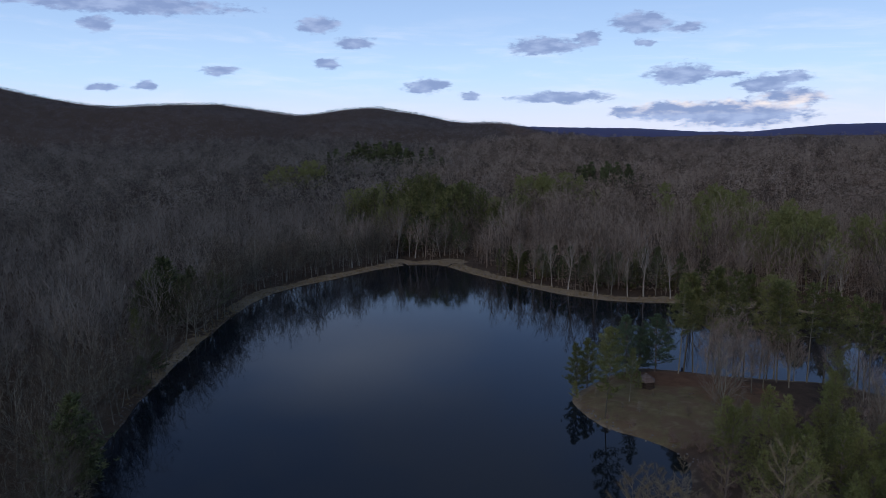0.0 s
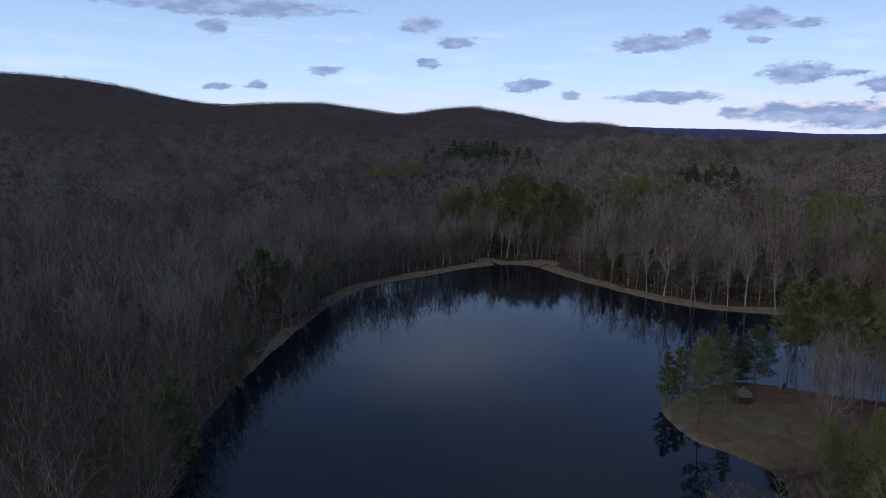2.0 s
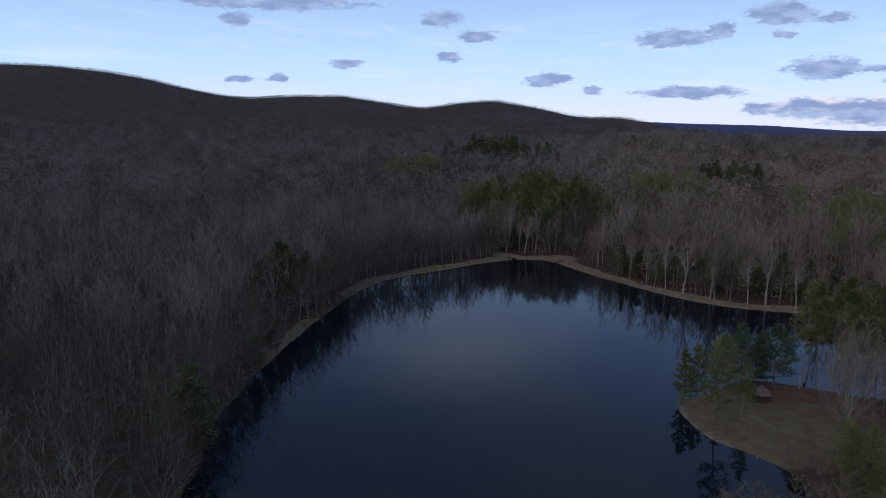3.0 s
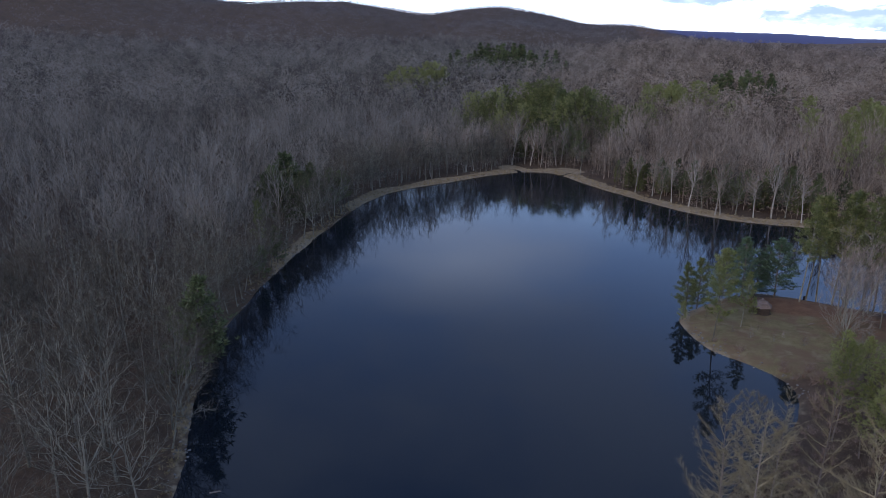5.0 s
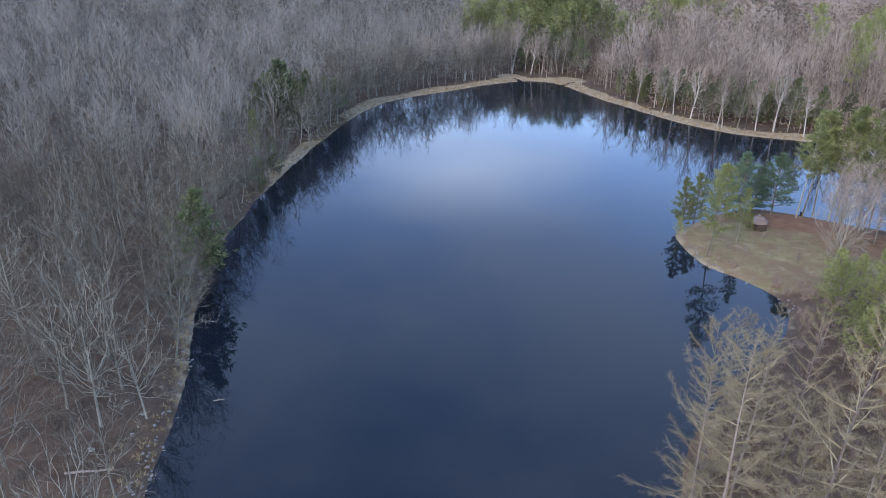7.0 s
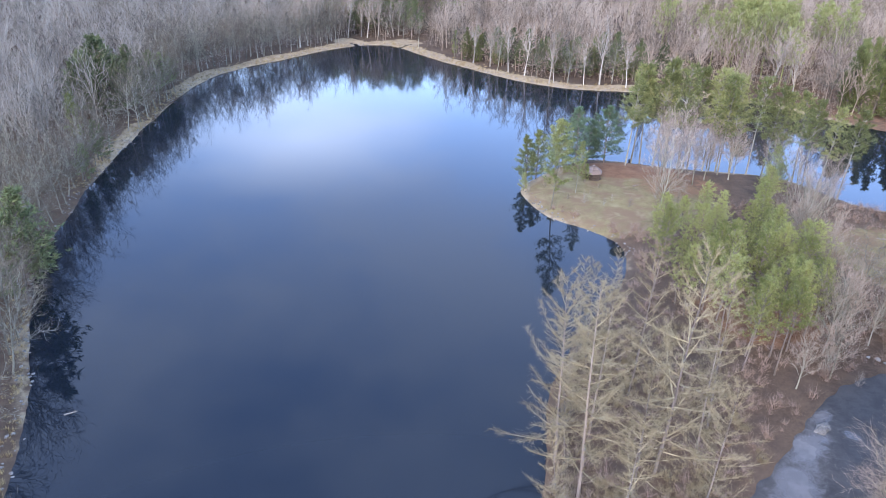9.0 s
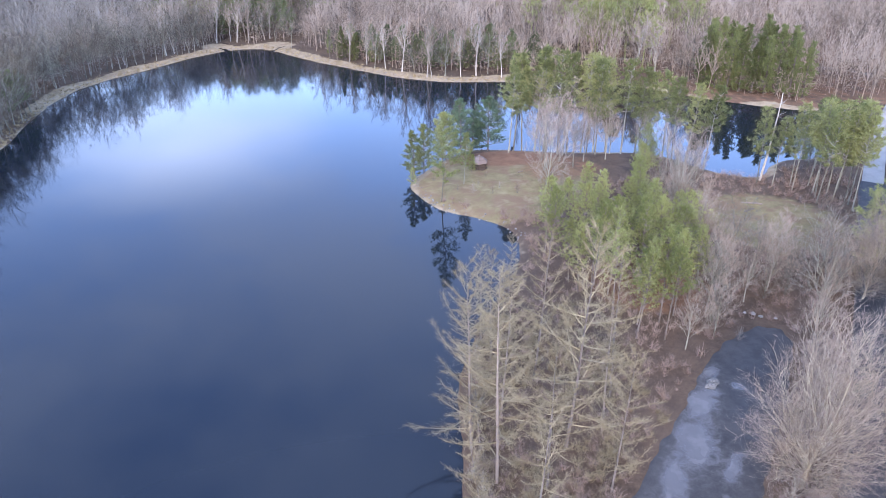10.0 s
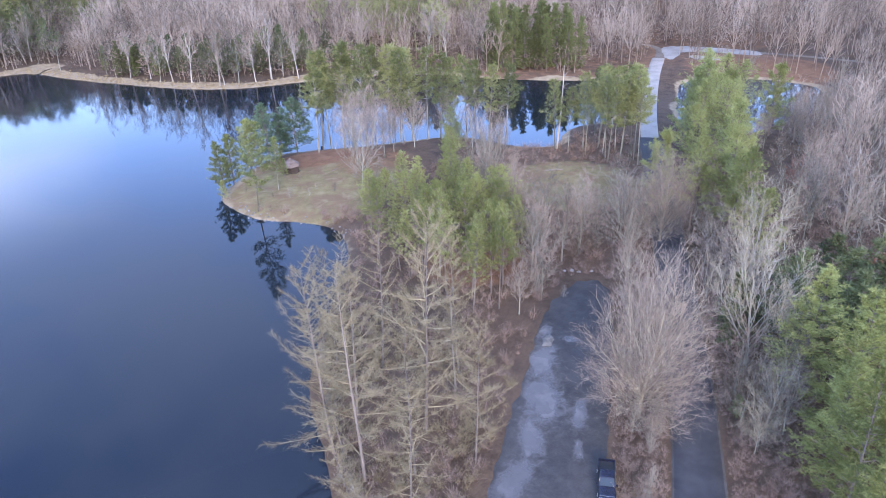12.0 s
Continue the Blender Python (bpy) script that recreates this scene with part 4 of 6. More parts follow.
TALL_PINE = kind_list("pine_tree", [lambda i=i: pine_tree(140 + i, 22, first=(0.4, 0.48)[i], reach=0.2, count=56, clumps=8, round_top=0.45, girth=0.007, blade=(0.3, 0.62), width=0.075) for i in range(2)],
                      BARK_PALE, NEEDLE_OLIVE, "tall slender pine with a bare pale trunk and high crown", "pine tree", "tall pines by the water")
HEMLOCK = kind_list("hemlock_tree", [lambda i=i: pine_tree(160 + i, 20, first=0.08, count=80, reach=0.33, clumps=26, blade=(0.2, 0.46), width=0.06, droop=0.12, round_top=0.7, flat=0.45, girth=0.006) for i in range(2)],
                    BARK_DARK, NEEDLE_LIME, "dense lime-green hemlock with drooping sprays", "hemlock tree", "hemlocks beside the road")
SLIM_PINE = kind_list("pine_tree", [lambda i=i: pine_tree(110 + i, 18, first=(0.38, 0.48, 0.42)[i], reach=(0.27, 0.24, 0.3)[i], count=60, clumps=8, needles=12, round_top=0.5, blade=(0.26, 0.56), width=0.058, droop=-0.12, girth=0.008) for i in range(3)],
                      BARK_DARK, NEEDLE, "slender yellow-green pine with feathery upright boughs", "pine tree", "yellow-green pines")
LEAN_PINE = kind_list("pine_tree", [lambda i=i: pine_tree(130 + i, 17, first=(0.36, 0.28)[i], reach=(0.22, 0.24)[i], count=60, clumps=8, needles=10, round_top=0.5, blade=(0.3, 0.65), width=0.075, girth=0.007) for i in range(2)],
                      BARK_PALE, NEEDLE, "slim yellow-green pine with a thin pale trunk on the grassy shore", "pine tree", "yellow-green pines")
SHRUB = kind_list("bare_shrub", [lambda i=i: fan_tree(90 + i, (8, 9, 7)[i], limbs=34, branches=6, twigs=5, subs=1, stems=0.02, girth=0.006, reach=(0.62, 0.7, 0.66)[i], thick=0.075, wide=1.35, thin=0.034) for i in range(3)],
                  BARK_PALE, TWIG_MAUVE, "leafless many-stemmed mauve-grey shrub", "shrub", "bare shrubs between lot and clearing")
RUSSET = kind_list("beech_sapling", [lambda i=i: crown_tree(95 + i, 9, fork=0.1, wide=0.75, low=0.3, limbs=18, branches=8, twigs=10, subs=1, girth=0.008, up=0.3, most=1.9, thin=0.1) for i in range(2)],
                   BARK_DARK, LEAF_RUSSET, "young beech holding dry russet leaves", "beech tree", "beech saplings beyond the road")
DOME = kind_list("bare_tree", [lambda i=i: crown_tree(75 + i, 21, fork=(0.16, 0.22)[i], wide=(0.8, 0.66)[i], low=(0.6, 0.55)[i], limbs=(14, 15)[i], branches=14, twigs=8, subs=2, girth=0.0075, up=0.42, most=1.75, wobble=0.03, limb=0.45, bough=0.05, thin=0.034, sides=4) for i in range(2)],
                 BARK_BONE, BARK_TAN, "umbrella-crowned leafless tree with pale forking limbs beside the road", "tree", "bare trees by the lot and causeway")
BIG_BARE = kind_list("bare_tree", [lambda: crown_tree(70, 25, fork=0.07, wide=0.62, low=0.3, limbs=120, branches=11, twigs=7, subs=2, girth=0.007, up=0.3, most=1.8, wobble=0.014, limb=0.16, bough=0.021, thin=0.03, lean=0.005, rise=0.12)],
                     BARK_TAN, TWIG_MAUVE, "large leafless tree fanning out dense mauve-grey branches beside the road", "tree", "bare trees by the lot and causeway")
STAND = kind_list("pine_tree", [lambda i=i: pine_tree(180 + i, 20, first=0.35, count=34, reach=0.36, clumps=10, blade=(0.25, 0.55), width=0.14, round_top=(0.35, 0.42)[i], needles=10) for i in range(2)],
                  BARK_DARK, NEEDLE_OLIVE, "olive-green pine in a stand above the bare woods", "pine tree", "pines in far stands")
DARK_STAND = kind_list("spruce_tree", [lambda i=i: pine_tree(190 + i, 22, first=0.12, count=32, reach=0.27, clumps=6, blade=(0.6, 1.1), width=0.26, round_top=0.85, needles=8) for i in range(2)],
                       BARK_DARK, NEEDLE_DEEP, "dark pointed spruce in a stand above the bare woods", "spruce tree", "spruces in far stands")

# the peninsula: bearing the pavilion, pines and slender bare trees
for k, (x, y, s) in enumerate([(39.8, 164.0, 0.85), (30.6, 154.2, 0.78), (40.9, 147.4, 0.75), (33.8, 158.5, 0.8), (44.6, 154.0, 0.3), (33.8, 139.6, 1.2), (29.6, 151.0, 0.3)]):
    plant(LEAN_PINE if k in (2, 5) else PINE, k, x, y, s, 70 * k)
for k, (x, y, s) in enumerate([(45.3, 166.4, 1.05), (52.9, 168.0, 1.05), (48.6, 168.6, 0.8)]):
    plant(DARK_PINE, k, x, y, 1.15 * s, 100 * k, 0.9)
for k, (x, y, s) in enumerate([(65.5, 163.1, 1.0), (70.9, 160.9, 1.05), (77.1, 160.3, 0.9), (61.9, 150.5, 1.1), (83.6, 160.0, 0.7), (68, 156, 0.9),
                               (74, 155, 0.85), (80, 155, 0.8), (64, 158, 0.95), (70, 152, 0.9), (88, 152, 0.75), (92, 146, 0.8), (95, 138, 0.75)]):
    plant(MAUVE, k + 1, x, y, 1.15 * s, 50 * k, 1.0)
for k, (x, y, s) in enumerate([(60, 168, 1.0), (65.1, 166.0, 1.06), (70.4, 163.4, 1.04), (76.5, 162.4, 1.0), (82.6, 160.6, 0.95), (58, 166, 0.9), (79, 159, 0.95), (62.5, 168.5, 1.0), (68, 166, 1.05), (73.5, 164.5, 1.0), (80, 162.5, 0.95), (86.5, 159.5, 0.95),
                               (91.9, 156.6, 0.98), (94.5, 152.6, 1.02), (98.0, 147.7, 0.95), (100.5, 143.4, 0.97), (89, 157, 0.9), (95, 149, 1.0),
                               (112.4, 126.3, 0.85), (114.5, 121.4, 1.0), (112.3, 118.2, 1.02), (119, 116.5, 1.05), (121.5, 120, 1.0), (117.5, 113.5, 0.95), (123, 124.5, 0.95), (109.7, 129.6, 0.75), (117, 119, 0.95), (116, 124, 0.9), (107, 131.5, 0.85), (118, 128, 0.95), (121.5, 131.5, 0.9), (124, 136, 0.85), (114, 129, 0.9), (120, 124, 0.95)]):
    plant(TALL_PINE, k, x, y, s * (1.18 if x < 90 else 1.0), 47 * k, 1.0, (3 * math.sin(k * 2.1), 3 * math.cos(k * 1.3)))
# the clump of pines between the larches and the clearing
for k, (x, y) in enumerate([(56.7, 117.3), (46.1, 108.8), (55.8, 108.8), (62.7, 109.4), (62.4, 100.9), (64.3, 94.8), (54.8, 87.7), (54.2, 79.3), (49.0, 86.7), (46.8, 99.2),
                            (58.5, 84.5), (51.5, 93.5), (60.0, 90.0), (53.5, 102.0), (82.0, 139.1), (72.8, 125.1), (76.0, 131.0), (58.0, 96.5), (50.0, 80.5), (60.5, 103.5), (48.0, 92.5), (66.0, 112.0), (52.0, 113.5), (67.0, 101.0), (44.5, 103.5), (78.0, 135.0), (70.0, 119.0),
                            (56.5, 92.0), (62.0, 97.0), (57.5, 104.5), (50.5, 97.0), (51.0, 105.0), (65.0, 105.5), (59.0, 113.0), (55.5, 83.5), (52.0, 84.0), (63.0, 88.0), (74.5, 128.0), (80.0, 133.0), (47.0, 95.5), (54.0, 97.5), (66.5, 97.5)]):
    plant(SLIM_PINE, k, x, y, (0.82 if y < 118 else 0.66) + 0.1 * math.sin(k * 1.9), 61 * k)
# beyond the road
for k, (x, y) in enumerate([(101.9, 92.1), (158.7, 143.8 - 18), (153.7, 117.0), (145.1, 113.0), (133.9, 108.6), (127.3, 96.8), (107.3, 80.5), (98.5, 69.9), (119.6, 102.3),
                            (139, 117), (128, 108), (150, 112), (160, 110), (116, 90), (112, 84), (133, 101), (140, 106), (122, 96), (104, 76), (110, 92), (148, 122), (95, 64),
                            (124, 103), (130, 103), (143, 110), (137, 112), (113, 96), (107, 87), (117, 97), (101, 83)]):
    plant(SLIM_PINE if k % 3 else PINE, k, x, y, 1.12 + 0.14 * math.sin(k * 2.3), 83 * k)
for k, (x, y, s) in enumerate([(73.3, 40.7, 0.98), (70.3, 33.5, 1.05), (60.3, 26.0, 1.0), (78, 34, 0.95), (66, 22, 1.0), (64.5, 30.5, 0.85), (74, 28, 1.0), (56.5, 21.5, 0.85)]):
    plant(HEMLOCK, k, x, y, s, 77 * k)
for k, (x, y, s) in enumerate([(80, 47, 1.0), (90, 46, 1.05), (86, 52, 0.95), (95, 52, 0.9), (84, 40, 1.1), (88, 40, 1.15), (99, 47, 1.1), (77.5, 49.5, 0.62), (80, 44.5, 0.75), (83, 48, 0.8), (64.5, 42.5, 0.3)]):
    plant(MID_PINE, k, x, y, s, 77 * k)
# larches on the bank
for k, (x, y, s) in enumerate([(30.5, 61.0, 1.12), (31.8, 75.6, 0.9), (20.8, 58.0, 1.06), (19.6, 64.5, 1.0), (40.0, 68.5, 0.84), (24.6, 68.5, 0.84), (33.0, 53.5, 0.72), (22.2, 49.5, 0.72), (27.0, 80.5, 0.7), (26.0, 55.5, 0.8), (36.0, 62.5, 0.78)]):
    plant(LARCH, k, x, y, s, 67 * k)
# single bare trees round the lot and the road
for k, (x, y, s) in enumerate([(80.3, 79.4, 1.05), (86, 86, 0.9), (72.3, 86, 0.7), (64, 84, 0.8), (70, 92, 0.85), (78, 88, 0.9), (93, 92, 0.85), (67, 56, 0.6),
                               (109, 58, 1.2), (104, 66, 1.1), (67.5, 41.5, 0.5), (84, 64, 0.9), (90, 70, 0.8), (74, 104, 0.8), (72, 114, 0.8), (84, 124, 0.8), (90, 132, 0.8), (80, 112, 0.8), (76, 96, 0.9), (82, 92, 0.85), (68, 88, 0.8), (97, 86, 0.9), (62, 78.5, 0.75), (56, 76.5, 0.7)]):
    plant(MAUVE if k % 3 else BARE, 2 * k, x, y, s, 39 * k)
plant(MAUVE, 0, 57.0, 137.4, 1.3, 60, 1.0, (3, -8))
plant(BIG_BARE, 0, 54.5, 49.0, 0.99)
plant(BIG_BARE, 0, 92.5, 82.4, 0.7, 120)
rng = np.random.RandomState(12)
for k, (x, y, s) in enumerate([(64, 82, 0.9), (66.5, 86, 1.1), (62, 80, 0.8), (70, 90, 1.2), (67, 92, 1.1), (73, 95, 1.0), (78, 92, 1.2), (83, 90, 1.1), (80, 86, 1.0), (86, 84, 1.1), (76, 86, 0.8), (90, 90, 0.9),
                               (72, 100, 1.3), (69, 97, 1.1), (74, 108, 1.3), (71, 106, 1.2), (77, 116, 1.5), (80, 122, 1.4), (75, 113, 1.3), (84, 128, 1.4), (79, 127, 1.3), (88, 136, 1.2), (91, 87, 1.0),
                               (60.5, 53, 0.5), (58.8, 55.6, 0.45), (57, 45.8, 0.5), (52.5, 45.3, 0.5), (51.0, 43.6, 0.5), (62, 59.5, 0.55), (64.5, 61.0, 0.5), (66.8, 63.0, 0.6), (70, 66.5, 0.7), (72.5, 70.0, 0.8),
                               (77.0, 75.0, 0.9), (80, 77.5, 0.9), (65, 76.5, 0.3), (47, 39.5, 0.45), (44.5, 38.0, 0.4), (52.6, 50.5, 0.62), (55.5, 47.2, 0.66), (56.2, 51.0, 0.6), (52.0, 47.5, 0.6), (54.2, 45.2, 0.5)]):
    plant(SHRUB, k, x, y, s * float(rng.uniform(0.85, 1.15)), 73 * k)
plant(DOME, 0, 73.4, 48.2, 1.0, 30)
for k, (x, y, s) in enumerate([(77.5, 53.0, 0.85), (74.5, 52.0, 0.6), (83.0, 51.0, 1.0)]):
    plant(MID_PINE, k, x, y, s, 50 * k)
plant(DOME, 1, 88, 60, 0.9, 140)
plant(DOME, 0, 66.5, 39.5, 0.5, 200)
plant(DOME, 1, 61.0, 37.0, 0.4, 300)
for k, (x, y, s) in enumerate([(64, 41.5, 0.6), (68, 45.5, 0.8), (71, 58, 0.8), (66, 37, 0.6), (61.5, 37, 0.5), (80.5, 55, 0.95), (70, 41, 0.75), (82, 60, 0.9), (87, 67, 0.9), (75, 44, 0.9)]):
    plant(MAUVE if k % 2 else BARE, k, x, y, s, 57 * k)
plant(PALE, 2, 109.1, 58, 1.15, 80)
for k, (x, y, s) in enumerate([(93, 42.5, 1.0), (97, 44.5, 1.1), (95, 40, 0.9), (134, 84, 0.8)]):
    plant(RUSSET, k, x, y, s, 70 * k)
for k, (x, y) in enumerate([(165, 108), (172, 106), (178, 109), (184, 110), (160, 103), (190, 111), (170, 100), (180, 102), (197, 113), (155, 98), (188, 104), (203, 117), (166, 95), (176, 95), (150, 104)]):
    plant(MAUVE, k, x, y, 0.8 + 0.12 * math.sin(k * 2.1), 41 * k)
# shrubs leaning over the water under the larches
rng = np.random.RandomState(23)
for k, y in enumerate(np.arange(44, 104, 2.6)):
    xs = np.linspace(5, 60, 221)
    x = xs[shore(xs, np.full(221, y)) > rng.uniform(0.4, 2.2)]
    x = x[x > 12]
    if len(x):
        plant(SHRUB if k % 4 else LARCH, k, float(x.min()), float(y), float(rng.uniform(0.3, 0.62)) if k % 4 else float(rng.uniform(0.45, 0.62)), 83 * k, 1.0, (0.0, float(rng.uniform(-14, -3))))
for k, (x, y, s) in enumerate([(36, 147, 0.22), (41.5, 141.5, 0.28), (38.5, 144, 0.2), (45.5, 140, 0.22), (34.5, 151, 0.25), (37.5, 150, 0.2), (48, 142.5, 0.2), (51, 139, 0.25), (60, 147, 0.3), (63, 152, 0.3), (58, 143, 0.3), (30.5, 149.5, 0.2), (66, 147, 0.35), (55, 134, 0.35), (62, 140, 0.4), (44, 146, 0.15), (47, 150, 0.15)]):
    plant(SHRUB, k, x, y, s, 51 * k)
rng = np.random.RandomState(19)
bx, by = rng.uniform(122, 215, 260), rng.uniform(95, 175, 260)
keep = (shore(bx, by) > 2.0) & (to_line(bx, by, ROAD) > 5.0)
for k, (x, y) in enumerate(list(zip(bx[keep], by[keep]))[:44]):
    plant(SHRUB, k, float(x), float(y), float(rng.uniform(0.7, 1.3)), 73 * k)
# pale trunks along the far shore
for k, (x, y, s) in enumerate([(36.5, 275.7, 0.9), (40.0, 269.8, 0.95), (43.5, 265.1, 1.0), (47, 262, 0.95), (50.0, 256.2, 0.93), (54.5, 251.5, 1.05), (58, 251.5, 0.95), (63.2, 249.5, 1.02), (67, 249.5, 0.95),
                               (71.3, 246.7, 1.03), (76.6, 250.3, 1.2), (82.1, 244.0, 0.8), (32, 281, 0.95), (24, 291, 0.95), (126, 231, 1.1), (131, 226, 1.0), (139, 216, 0.95),
                               (-7.9, 333.8, 0.9), (-12.6, 332.6, 0.85), (-4.8, 334.6, 0.95), (-10, 336, 0.9), (-2, 335, 0.9), (4.3, 331.0, 0.85), (-15, 335, 0.9), (0.5, 337, 0.95), (-32.5, 321.7, 1.1), (-42, 308, 1.0), (-54, 296, 1.0), (11, 312, 1.0), (-22, 332, 1.1),
                               (-66, 283, 0.95), (-60, 290, 0.95), (-38, 314, 1.05)]):
    plant(BARE if k % 3 == 1 else PALE, k, x + 1.6 * math.sin(k * 5.1), y + 1.4 * math.sin(k * 3.7) + 0.6, s * (1.08 + 0.16 * math.sin(k * 2.9)), 71 * k, 1.0, (4 * math.sin(k * 1.7), 4 * math.cos(k * 2.3)))
# the left bank
for k, (x, y, s) in enumerate([(-54.1, 66.5, 1.3), (-60.7, 68.8, 1.3), (-61.0, 57.5, 1.25), (-62.5, 81, 1.25), (-70, 75, 1.3), (-72, 62, 1.25), (-69, 92, 1.3), (-79, 84, 1.3)]):
    plant(BARE, k, x, y, s, 90 * k)
plant(TALL_PINE, 0, -76.4, 168.0, 0.62, 0, 1.3)
rng = np.random.RandomState(41)
for k, y in enumerate(np.concatenate([np.arange(84, 236, 4.6), np.arange(238, 328, 3.2)])):
    xs = np.linspace(-110, -20, 181)
    d = shore(xs, np.full(181, y))
    edge = -40 if y < 236 else -18
    x = xs[d > rng.uniform(0.6, 3.0) + (5 if y > 236 else 0)]
    x = float(x[x < edge].max()) if (x < edge).any() else -70.0
    if np.hypot((x + 75) * 0.8, y - 187) > 7:
        plant(BARE, int(rng.randint(5)), x, float(y), float(rng.uniform(0.85, 1.25)) * (1.0 if y < 236 else 1.15), float(rng.uniform(0, 360)), 1.0, (float(rng.uniform(-4, 4)), float(rng.uniform(2, 12))))
for k, (x, y, s) in enumerate([(-84.8, 209.4, 1.7), (-76.3, 226.7, 1.15), (-80, 218, 1.25), (-76, 234, 1.0), (-60.5, 104.0, 1.5), (-63, 110, 1.2), (-66, 116, 0.9), (-89, 203, 1.3), (-73, 171, 0.8), (-76, 241, 0.9), (-92, 214, 1.2), (-71.5, 157, 0.7), (-88, 221, 1.5), (-82, 224, 1.3), (-80, 211, 1.3), (-86, 214, 1.55), (-91, 207, 1.4), (-84, 203, 1.1)]):
    plant(MID_PINE, k, x, y, s, 60 * k)
# small evergreens under the pale trees, and the dense green block by the far shore
for k, (x, y, s) in enumerate([(58.7, 262, 0.8), (63.1, 262, 0.75), (42, 278, 0.8), (47, 272, 0.8), (70, 258, 0.8), (80, 262, 0.9), (52, 268, 0.7), (36, 290, 0.8), (88, 256, 0.9), (40, 286, 1.0), (50, 276, 1.05), (56, 266, 1.0), (62, 268, 1.1), (68, 264, 1.0), (75, 258, 1.0), (78, 268, 1.1), (45, 282, 1.0), (33, 296, 0.9), (92, 262, 1.0), (84, 268, 1.1), (98, 258, 1.0), (-8, 346, 1.35), (-2, 349, 1.4), (4, 345, 1.3), (-14, 347, 1.3), (9, 340, 1.2), (-20, 343, 1.2), (-5, 356, 1.4), (2, 358, 1.4), (-12, 358, 1.4)]):
    plant(MID_PINE, k, x, y, s, 60 * k)
for k, (x, y) in enumerate([(144, 214), (150, 209), (156, 204), (162, 199), (168, 194), (150, 220), (157, 215), (163, 209), (169, 204), (160, 226), (168, 218), (147, 211.5), (153, 206.5), (159, 201.5), (165, 196.5), (146, 218), (153, 213), (160, 207), (166, 200), (154, 219)]):
    plant(CEDAR, k, x, y, 1.12 + 0.12 * math.sin(k * 2.7), 45 * k, 1.0)
rng = np.random.RandomState(77)
for k in range(34):
    f = rng.uniform(0, 1)
    x, y = 26 + 66 * f + rng.uniform(-3, 3), 286 - 38 * f ** 0.7 + rng.uniform(2, 17)
    plant(CEDAR, k, float(x), float(y), float(rng.uniform(0.4, 0.72)), 55 * k)
# evergreen stands farther off: bearing, distance, half width and depth, number
FAR_PINES = []
rng = np.random.RandomState(5)
for az, r, wide, deep, count, kinds, s in [(-1.0, 400, 44, 18, 78, STAND, 1.35), (-1.0, 366, 36, 7, 34, STAND, 1.25), (-4.8, 690, 52, 30, 72, DARK_STAND, 1.45), (-11.5, 560, 22, 18, 18, STAND, 1.1), (8.0, 480, 28, 22, 34, STAND, 1.2),
                                           (13.2, 560, 28, 22, 36, DARK_STAND, 1.2), (21.0, 400, 24, 25, 26, STAND, 1.1), (27.5, 310, 32, 30, 38, STAND, 1.05)]:
    for k in range(count):
        u, v = np.clip(rng.normal(size=2) * 0.55, -1.2, 1.2)
        a = math.radians(az)
        x, y = (r + v * deep) * math.sin(a) + u * wide * math.cos(a), (r + v * deep) * math.cos(a) - u * wide * math.sin(a)
        size = s * (1.08 - 0.22 * (u * u + v * v)) * rng.uniform(0.8, 1.15)
        if kinds is STAND and (r > 450 or az > 15):
            FAR_PINES.append((x, y, size))
            SPOTS.append((x, y))
        else:
            plant(kinds, k, x, y, size, 360 * rng.uniform())

# ---- the woods ----


def scatter(r0, r1, space, az0, az1, seed):
    rng = np.random.RandomState(seed)
    span = np.arange(-r1, r1, space)
    gx, gy = np.meshgrid(span, np.arange(-60 if r1 < 700 else 0, r1, space))
    x, y = gx.ravel() + rng.uniform(-0.48, 0.48, gx.size) * space, gy.ravel() + rng.uniform(-0.48, 0.48, gx.size) * space
    r, az = np.hypot(x, y), np.degrees(np.arctan2(x, y))
    keep = (r >= r0) & (r < r1) & (az > az0) & (az < az1)
    return x[keep], y[keep]


def open_ground(x, y):
    """Where trees of the woods may stand."""
    d = shore(x, y)
    ok = (d > np.where(x < -35, 2.2, 5.5) + np.where(y > 235, 2.5, 0) + 1.5 * wave(x, y, 22, 12)) & (np.minimum(to_line(x, y, ROAD), to_line(x, y, LANE) + 3.4) > 5.5)
    ok &= ~(inside(x, y, LOT_EDGE) | (to_line(x, y, LOT_EDGE, True) < 4))
    ok &= ~((x > 10) & (x < 106 - 0.25 * (y - 60)) & (y > 35) & (y < 182))
    ok &= ~((x > 8) & (x < 86) & (y < 50)) & ~((x > 84) & (x < 170) & (y > 60) & (y < 128) & (y - 60 > 0.62 * (x - 92)))
    ok &= np.hypot((x + 75) * 0.8, y - 187) > 9
    ok &= ~((x > 60) & (x < 128) & (y > 128) & (y < 186))
    return ok & ~((x > 96) & (x < 150) & (y > 98) & (y < 150))


def far_from(x, y, spots, gap):
    spots = np.array(spots)
    ok = np.ones(len(x), bool)
    for part in range(0, len(x), 4000):
        s = slice(part, part + 4000)
        ok[s] = np.hypot(x[s, None] - spots[:, 0], y[s, None] - spots[:, 1]).min(1) > gap
    return ok


